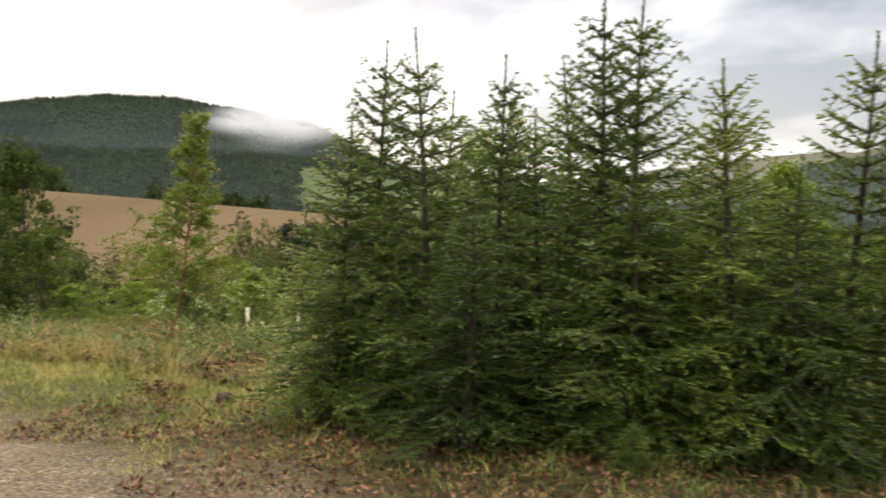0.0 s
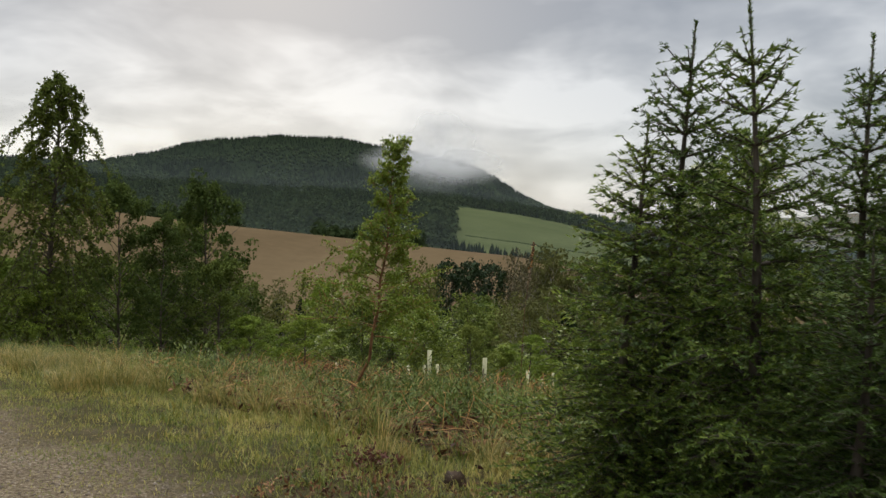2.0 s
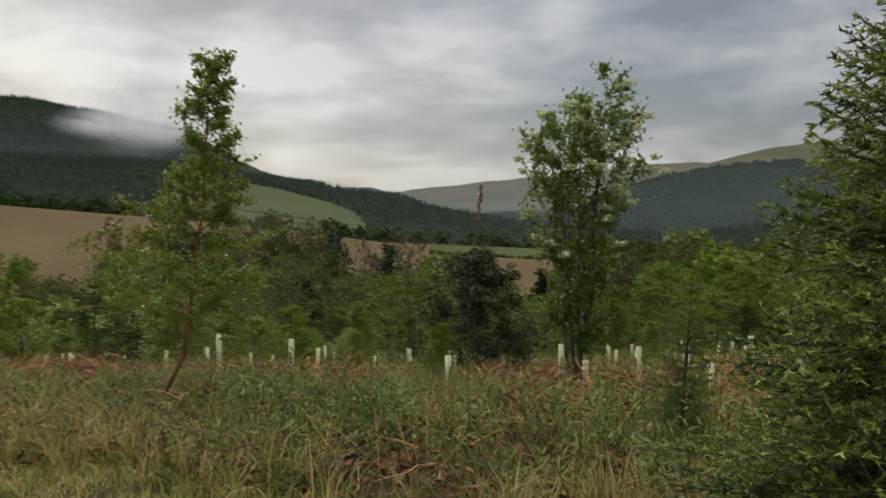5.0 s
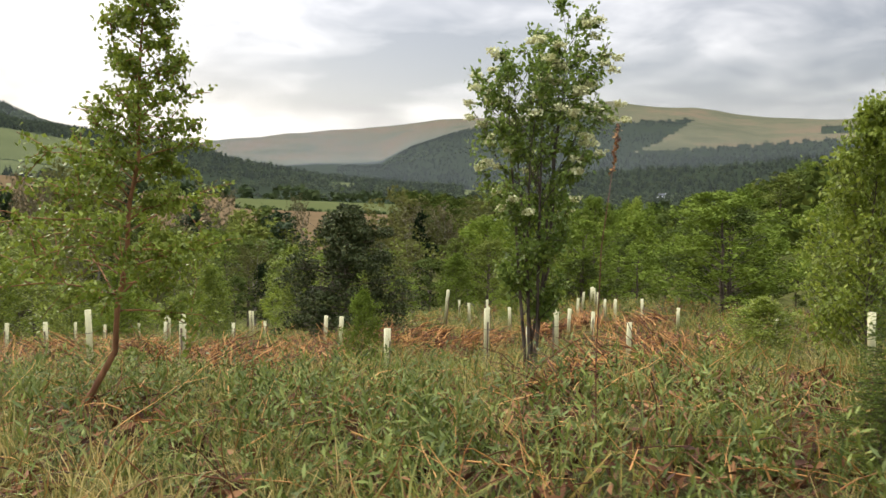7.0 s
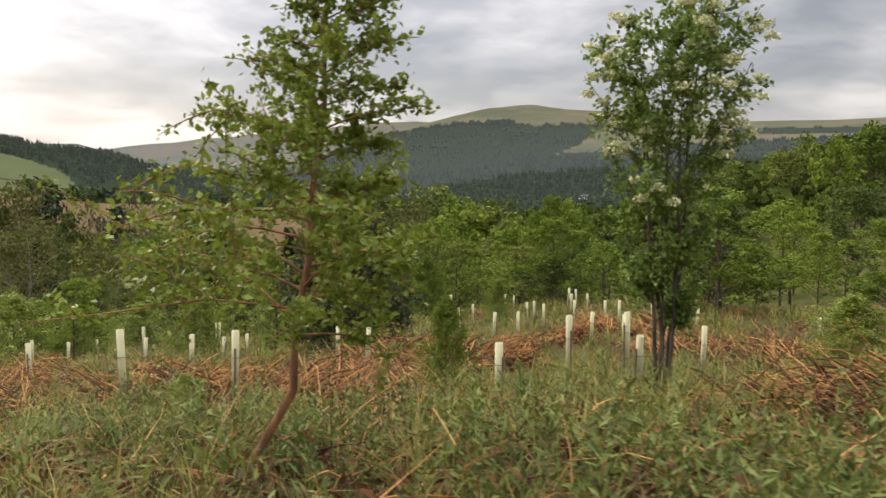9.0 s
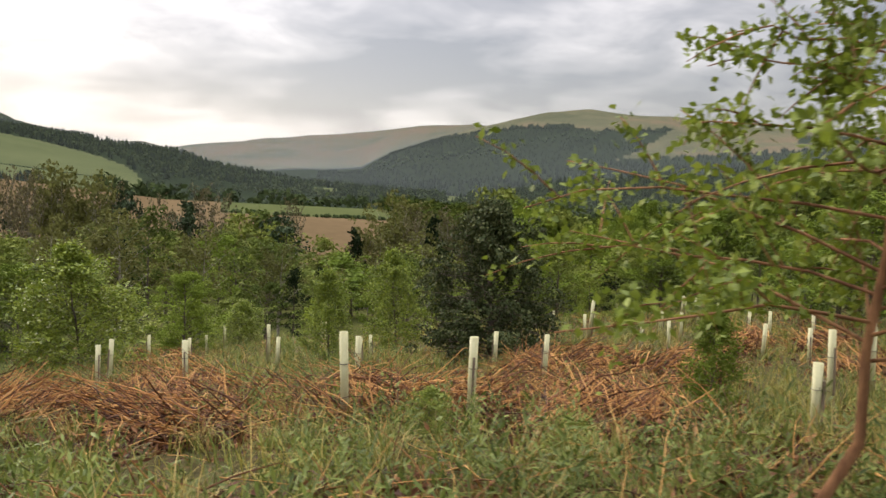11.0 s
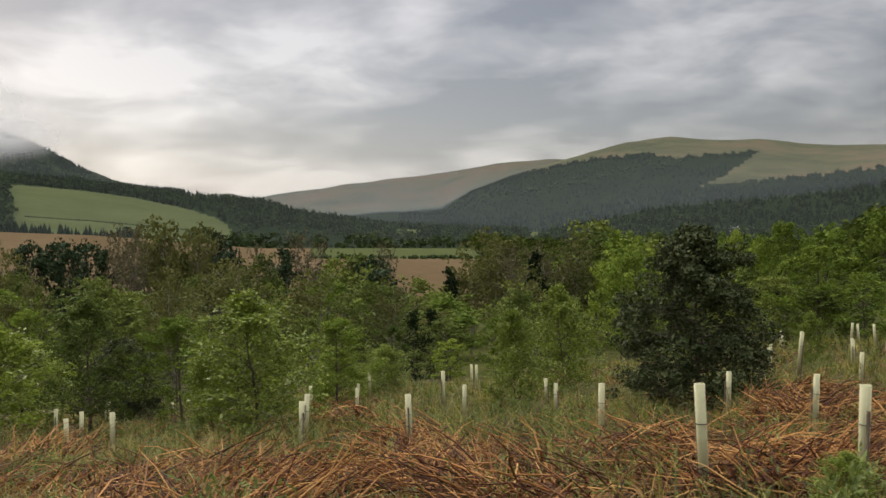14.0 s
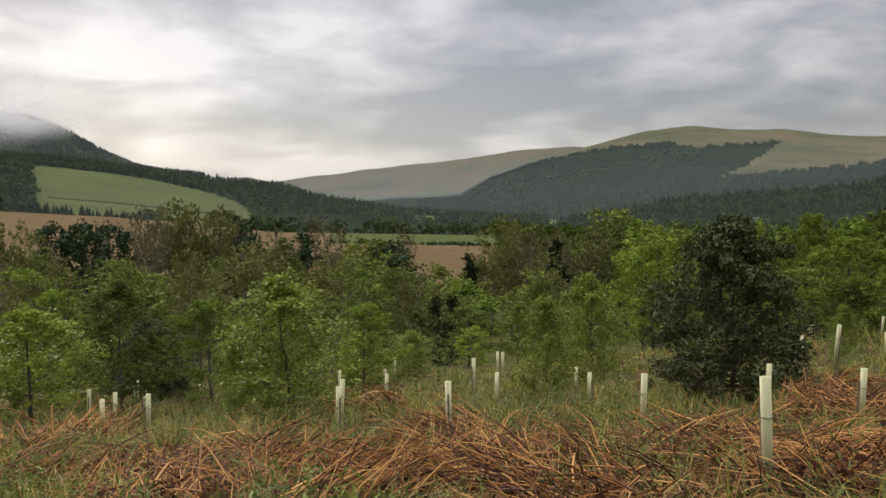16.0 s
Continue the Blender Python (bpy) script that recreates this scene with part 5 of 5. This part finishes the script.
def off_heaps(rng, x, y):
    """False for most places on a heap of bracken."""
    near = np.zeros(len(x), bool)
    for hx, hy in HEAPS_HERE:
        near |= np.hypot((x - hx) / 1.35, y - hy) < 0.68
    return ~near | (rng.uniform(size=len(x)) < 0.25)


def grass_layers():
    rng = np.random.default_rng(101)
    x, y = scatter(rng, 21000, -22, 16, 1.0, 60, 1.0)
    s = track_side(x, y)
    p = patchy(x, y, 0.45, 3.0)
    p2 = patchy(x, y, 1.6, 41.0)
    ok = (s > 4.3 + p * 0.8) & (p2 > -0.16) & off_heaps(rng, x, y) & ((y < 15) | (rng.uniform(size=len(x)) < 0.72))
    x, y, s, p, p2 = x[ok], y[ok], s[ok], p[ok], p2[ok]
    k = 8
    bx, by = np.repeat(x, k) + rng.normal(0, 0.07, len(x) * k), np.repeat(y, k) + rng.normal(0, 0.07, len(x) * k)
    h = np.repeat(np.clip(0.13 + 0.055 * (s - 4.5), 0.09, 0.37) * (1 + 1.1 * p + 1.4 * p2), k)
    far = np.clip(np.hypot(bx + 8, by - 8) / 14.0, 1, 3)
    V, F = blades(rng, np.stack([bx, by, land(bx, by) - 0.02], -1), h, 0.0058 * far, 1.25)
    tagged(new("long_grass", mesh_of("long_grass", V, F, M_GRASS)), "long tangled green and straw-coloured grass", "grass", kind="stuff")
    # tussocks standing out of it
    x, y = scatter(rng, 900, -20, 8, 5.0, 40, 0.9)
    ok = (track_side(x, y) > 5.6) & ~near_spruce(x, y)
    x, y = x[ok][:520], y[ok][:520]
    # thickest along the edge of the track
    ex, ey = rng.uniform(-17, -1, 1600), rng.uniform(5, 16, 1600)
    ok = (np.abs(track_side(ex, ey) - 6.0 - 1.2 * patchy(ex, ey, 0.5, 55.0)) < 0.75) & ~near_spruce(ex, ey)
    x, y = np.append(x, ex[ok][:330]), np.append(y, ey[ok][:330])
    k = 46
    bx, by = np.repeat(x, k) + rng.normal(0, 0.06, len(x) * k), np.repeat(y, k) + rng.normal(0, 0.06, len(x) * k)
    V, F = blades(rng, np.stack([bx, by, land(bx, by) - 0.02], -1), np.repeat(rng.uniform(0.25, 0.55, len(x)), k), 0.005, 1.1)
    tagged(new("tussocks", mesh_of("tussocks", V, F, M_TUSSOCK)), "straw-tipped tussocks of tall grass", "grass", kind="stuff")
    # short turf along the track
    x, y = rng.uniform(-16, 7, 46000), rng.uniform(-1, 13, 46000)
    s = track_side(x, y)
    p = patchy(x, y, 0.8, 9.0)
    ok = ((s > 2.5 + p * 1.9 + rng.uniform(-0.2, 1.4, len(x))) | ((p < -0.22) & (s > 0.6) & (rng.uniform(size=len(x)) < 0.35))) & (s < 6.6 + p) & ((x < -2.6) | (rng.uniform(size=len(x)) < 0.3))
    x, y, s = x[ok], y[ok], s[ok]
    k = 5
    bx, by = np.repeat(x, k) + rng.normal(0, 0.05, len(x) * k), np.repeat(y, k) + rng.normal(0, 0.05, len(x) * k)
    V, F = blades(rng, np.stack([bx, by, land(bx, by) - 0.01], -1), np.repeat(np.clip(0.03 + 0.03 * (s - 2.7), 0.022, 0.14), k), 0.0035, 1.0)
    tagged(new("short_grass", mesh_of("short_grass", V, F, M_TURF)), "short yellow-green grass along the track", "grass", kind="stuff")


def herb_layer():
    rng = np.random.default_rng(202)
    # clumps of shoots, tallest in the middle of each
    cx, cy = scatter(rng, 900, -22, 14, 4.0, 45, 1.3)
    p = patchy(cx, cy, 0.3, 21.0)
    ok = (track_side(cx, cy) > 6.0) & (p > -0.12) & ~near_spruce(cx, cy) & off_heaps(rng, cx, cy)
    cx, cy = cx[ok][:520], cy[ok][:520]
    vx, vy = rng.uniform(-15, 0, 700), rng.uniform(6, 17, 700)
    vs = track_side(vx, vy)
    ok = (vs > 6.4) & (vs < 11) & ~near_spruce(vx, vy)
    cx, cy = np.append(cx, vx[ok][:60]), np.append(cy, vy[ok][:60])
    size, tall = rng.uniform(0.2, 0.65, len(cx)), rng.uniform(0.3, 0.8, len(cx))
    own = rng.choice(len(cx), 5000, p=size / size.sum())
    a, q = rng.uniform(0, 6.28, len(own)), np.sqrt(rng.uniform(0, 1, len(own)))
    x, y = cx[own] + 1.3 * size[own] * q * np.cos(a), cy[own] + size[own] * q * np.sin(a)
    h = tall[own] * (1.05 - 0.5 * q ** 2) * rng.uniform(0.6, 1.15, len(own))
    # and single shoots between
    sx, sy = scatter(rng, 4000, -22, 14, 4.0, 45, 1.3)
    ok = (track_side(sx, sy) > 5.8) & ~near_spruce(sx, sy) & off_heaps(rng, sx, sy)
    sx, sy = sx[ok][:1500], sy[ok][:1500]
    x, y, h = np.append(x, sx), np.append(y, sy), np.append(h, rng.uniform(0.15, 0.45, len(sx)))
    n = len(x)
    base = np.stack([x, y, land(x, y) - 0.02], -1)
    lean = rng.normal(0, 0.16, (n, 2))
    tip = base + np.stack([lean[:, 0] * h, lean[:, 1] * h, h], -1)
    k = 15
    t = (np.arange(k) + 1.0) / k
    C = base[:, None] + (tip - base)[:, None] * t[None, :, None]
    a = rng.uniform(0, 6.28, (n, 1)) + np.arange(k)[None] * 2.4
    L = (0.045 + 0.07 * np.sin(t * 2.6))[None] * rng.uniform(0.8, 1.2, (n, k))
    ax = np.stack([np.cos(a), np.sin(a), 0.35 + 0.9 * t[None] + 0 * a], -1)
    ax = unit(ax)
    cc = (C + ax * L[..., None] * 0.5).reshape(-1, 3)
    V, F = leaves(rng, cc, 0.095, 0.021, 1.5, axis=ax.reshape(-1, 3))
    bag = Bag()
    bag.add(V, F)
    w = np.array([0.003, 0.0, 0.0])
    S = np.stack([base - w, base + w, tip], 1).reshape(-1, 3)
    bag.add(S, np.arange(n * 3).reshape(-1, 3))
    tagged(new("willowherb", bag.mesh("willowherb", M_HERB)), "leafy blue-green willowherb shoots among the grass", "wild plants", kind="stuff")


def bracken_mask(x, y):
    p = patchy(x, y, 0.28, 5.0) + 0.5 * patchy(x, y, 0.8, 15.0)
    return p + np.clip((y - 15.0) / 6.0, -1.2, 0.42) - 0.25 * bell(y, 33, 6) + np.where((x > 0) & (y > 24), 0.12, 0.0)


def sticks(rng, base, d, ln, rad, sag):
    """Bent tapered stalks: three sides, three joints."""
    n = len(base)
    t = np.array([0, 0.35, 0.7, 1.0])
    kink = rng.normal(0, 0.045, (n, 4, 3)) * ln[:, None, None] * t[None, :, None]
    P = base[:, None] + d[:, None] * (t[None] * ln[:, None])[..., None] + kink
    P[:, :, 2] -= sag[:, None] * t[None] ** 2
    side = unit(np.cross(d, rng.normal(size=(n, 3))))
    oth = np.cross(d, side)
    V = []
    for q, a in enumerate((0, 2.09, 4.19)):
        V.append(P + (side * math.cos(a) + oth * math.sin(a))[:, None] * (rad[:, None] * (1.0 - 0.65 * t[None]))[..., None])
    V = np.stack(V, 2).reshape(n, 12, 3)
    F = []
    for s in range(3):
        for q in range(3):
            a, b = s * 3 + q, s * 3 + (q + 1) % 3
            F += [(a, b, b + 3), (a, b + 3, a + 3)]
    return V.reshape(-1, 3), (np.arange(n)[:, None, None] * 12 + np.array(F)[None]).reshape(-1, 3)


def bracken_layer():
    rng = np.random.default_rng(303)
    # loose stalks over the clearing
    x, y = scatter(rng, 30000, -24, 18, 6.0, 56, 1.0)
    b = bracken_mask(x, y)
    ok = b + rng.normal(0, 0.15, len(x)) > 0.23
    x, y, b = x[ok][:3100], y[ok][:3100], b[ok][:3100]
    lift = np.clip(b, 0, 0.8) * rng.uniform(0.05, 0.4, len(x))
    size = np.ones(len(x))
    # single stalks lying in the verge
    vx, vy = rng.uniform(-13, 1, 1500), rng.uniform(8.0, 16.5, 1500)
    vok = (track_side(vx, vy) > 6.0) & ~near_spruce(vx, vy)
    x, y = np.append(x, vx[vok]), np.append(y, vy[vok])
    lift, size = np.append(lift, rng.uniform(0.08, 0.26, vok.sum())), np.append(size, np.ones(vok.sum()))
    swing = rng.uniform(0, 6.28, len(x))
    rise = np.where(rng.uniform(size=len(x)) < 0.34, rng.uniform(0.9, 3.5, len(x)), np.abs(rng.normal(0.15, 0.4, len(x))))
    # trampled heaps
    for hx, hy in HEAPS_HERE:
        n = int(rng.integers(95, 170))
        rad = rng.uniform(0.45, 0.95)
        a, q = rng.uniform(0, 6.28, n), rad * np.sqrt(rng.uniform(0, 1, n))
        x, y = np.append(x, hx + 1.4 * q * np.cos(a)), np.append(y, hy + q * np.sin(a))
        lift = np.append(lift, rng.uniform(0.03, 0.5, n) * (1 - (q / rad) ** 2 * 0.8))
        size = np.append(size, np.full(n, 1.3))
        swing = np.append(swing, rng.uniform(0, 6.28) + rng.normal(0, 0.75, n))
        rise = np.append(rise, np.abs(rng.normal(0.45, 0.4, n)))
    n = len(x)
    d = unit(np.stack([np.cos(swing), np.sin(swing), rise], -1))
    base = np.stack([x, y, land(x, y) + lift * np.where(rise > 1.2, 0.1, 1.0)], -1)
    ln = rng.uniform(0.28, 0.8, n) * size
    far = np.clip(np.hypot(x + 10, y - 11) / 13.0, 1, 2.0)
    base = base - d * [1, 1, 0] * (ln * 0.4)[:, None]
    V, F = sticks(rng, base, d, ln, rng.uniform(0.004, 0.0085, n) * np.where(size > 1, 1.6, 1.0) * far, np.minimum(lift * 0.5, 0.2) + 0.03)
    tagged(new("bracken_stalks", mesh_of("bracken_stalks", V, F, M_BRACKEN)), "broken orange-brown dead bracken stalks in heaps", "bracken", kind="stuff")
    # crumpled fronds under the stalks
    m = 11
    bx, by = np.repeat(x, m) + rng.normal(0, 0.16, n * m), np.repeat(y, m) + rng.normal(0, 0.16, n * m)
    C = np.stack([bx, by, land(bx, by) + np.repeat(lift, m) * rng.uniform(0, 0.9, n * m)], -1)
    # and the brown litter between track and spruces
    lx, ly = rng.uniform(-4.5, 4, 16000), rng.uniform(2.5, 8.0, 16000)
    ls = track_side(lx, ly) + patchy(lx, ly, 0.9, 31.0) * 1.8
    ok = (ls > 3.0) & (ls < 6.2)
    small = np.stack([lx[ok], ly[ok], land(lx[ok], ly[ok]) + rng.uniform(0.005, 0.05, ok.sum())], -1)
    V, F = leaves(rng, C, 0.14, 0.042, 0.8)
    W, G = leaves(rng, small, 0.055, 0.02, 1.5)
    V, F = np.concatenate([V, W]), np.concatenate([F, G + len(V)])
    tagged(new("bracken_litter", mesh_of("bracken_litter", V, F, M_LITTER)), "crumpled red-brown dead bracken fronds", "bracken", kind="stuff")


def gravel_layer():
    """Loose stones on the track."""
    rng = np.random.default_rng(404)
    x, y = rng.uniform(-9, 3, 26000), rng.uniform(-1, 8.5, 26000)
    s = track_side(x, y) + patchy(x, y, 0.9, 12.0) * 1.2
    ok = (s < 3.6) & (s > -3.0)
    x, y = x[ok][:11000], y[ok][:11000]
    n = len(x)
    r = 0.006 + 0.016 * rng.uniform(0, 1, n) ** 3
    base = np.stack([x, y, land(x, y) + r * 0.15], -1)
    corners = np.array([(1, 0, 0), (0, 1, 0), (-1, 0, 0), (0, -1, 0), (0.1, 0.1, 0.75), (0, 0, -0.6)], float)
    turn = rng.uniform(0, 6.28, n)
    q = corners[None] * rng.uniform(0.6, 1.3, (n, 6, 3)) * r[:, None, None]
    c, t = np.cos(turn)[:, None], np.sin(turn)[:, None]
    V = np.stack([q[..., 0] * c - q[..., 1] * t, q[..., 0] * t + q[..., 1] * c, q[..., 2]], -1) + base[:, None]
    F = np.array([(0, 1, 4), (1, 2, 4), (2, 3, 4), (3, 0, 4), (1, 0, 5), (2, 1, 5), (3, 2, 5), (0, 3, 5)])
    me = mesh_of("gravel", V.reshape(-1, 3), (np.arange(n)[:, None, None] * 6 + F[None]).reshape(-1, 3), M_STONE)
    tagged(new("gravel", me), "loose grey-brown stones on the track", "gravel", kind="stuff")


grass_layers()
herb_layer()
bracken_layer()
gravel_layer()


# ---------------------------------------------------------------- small things in the verge
def verge_things():
    rng = np.random.default_rng(505)
    # a low rotten stump: splayed foot, ragged top
    x, y = -3.15, 7.95
    n, lv = 14, (0.0, 0.06, 0.14, 0.20)
    th = np.arange(n) * 2 * np.pi / n
    lobes = 1 + 0.16 * np.cos(3 * th + 0.6) + 0.07 * rng.normal(size=n)
    V = []
    for k, z in enumerate(lv):
        r = (0.125, 0.095, 0.085, 0.078)[k] * lobes
        zz = z + (rng.uniform(-0.04, 0.05, n) if k == 3 else 0.0)
        V.append(np.stack([r * np.cos(th), r * np.sin(th), zz + 0 * th], -1))
    V.append(np.array([[0.01, 0.0, 0.13]]))
    F = []
    for k in range(3):
        for j in range(n):
            a, b = k * n + j, k * n + (j + 1) % n
            F += [(a, b, b + n), (a, b + n, a + n)]
    F += [(3 * n + j, 3 * n + (j + 1) % n, 4 * n) for j in range(n)]
    ob = new("tree_stump", mesh_of("tree_stump", np.concatenate(V), F, M_ROTTEN))
    ob.matrix_world = pose(x, y, on_land(x, y, 0.02), 6, -4, 20) @ Matrix.Diagonal((0.9, 0.9, 0.55, 1))
    tagged(ob, "low dark rotten tree stump in the verge", "stump")
    # a clump of dead red-brown dock
    x, y = -3.95, 8.2
    k = 34
    a, up = rng.uniform(0, 6.28, k), rng.uniform(0.4, 2.2, k)
    d = unit(np.stack([np.cos(a), np.sin(a), up], -1))
    base = np.stack([rng.normal(0, 0.12, k), rng.normal(0, 0.08, k), 0 * a], -1)
    ln = rng.uniform(0.18, 0.36, k)
    bag = Bag()
    bag.add(*sticks(rng, base, d, ln, np.full(k, 0.004), np.full(k, 0.04)))
    t = rng.uniform(0.35, 1.0, (k, 7))
    C = (base[:, None] + d[:, None] * (t * ln[:, None])[..., None]).reshape(-1, 3) + rng.normal(0, 0.025, (k * 7, 3))
    bag.add(*leaves(rng, C, 0.05, 0.024, 0.5))
    ob = new("dead_dock", bag.mesh("dead_dock", M_DOCK))
    ob.matrix_world = pose(x, y, on_land(x, y))
    tagged(ob, "dead red-brown dock clump in short grass", "wild plant")

    # a tall dead dock stem with a rust-red seed head
    x, y = -3.2, 10.8
    ob = new("dead_dock")
    stem = np.array([(0.0, 0.0, 0.0), (-0.03, 0.0, 0.8), (-0.01, 0.02, 1.5), (0.08, 0.02, 2.25)])
    V, F = tube(stem, (0.005, 0.004, 0.003, 0.002), 5)
    part("stem", mesh_of("stem", V, F, M_DOCK), ob)
    t = rng.uniform(0.87, 1.0, 90)
    C = np.stack([np.interp(t, np.linspace(0, 1, 4), stem[:, q]) for q in range(3)], -1) + rng.normal(0, 0.009, (90, 3))
    V, F = leaves(rng, C, 0.026, 0.018, 0.4)
    part("seed_head", mesh_of("seed_head", V, F, M_BRACKEN), ob, "rust-red dry seed head")
    ob.matrix_world = pose(x, y, on_land(x, y))
    tagged(ob, "tall dead rust-red dock stem above the grass", "wild plant")
    # last year's canes arching out of the grass
    x, y = rng.uniform(-15, 4, 130), rng.uniform(8, 26, 130)
    ok = (track_side(x, y) > 6.5) & ~near_spruce(x, y)
    x, y = x[ok], y[ok]
    k = len(x)
    a = rng.uniform(0, 6.28, k)
    d = unit(np.stack([np.cos(a), np.sin(a), rng.uniform(0.8, 2.6, k)], -1))
    V, F = sticks(rng, np.stack([x, y, land(x, y) - 0.02], -1), d, rng.uniform(0.6, 1.25, k), rng.uniform(0.0035, 0.006, k), rng.uniform(0.1, 0.5, k))
    tagged(new("dead_canes", mesh_of("dead_canes", V, F, M_CANE)), "pale dead canes arching out of the grass", "wild plants", kind="stuff")


verge_things()
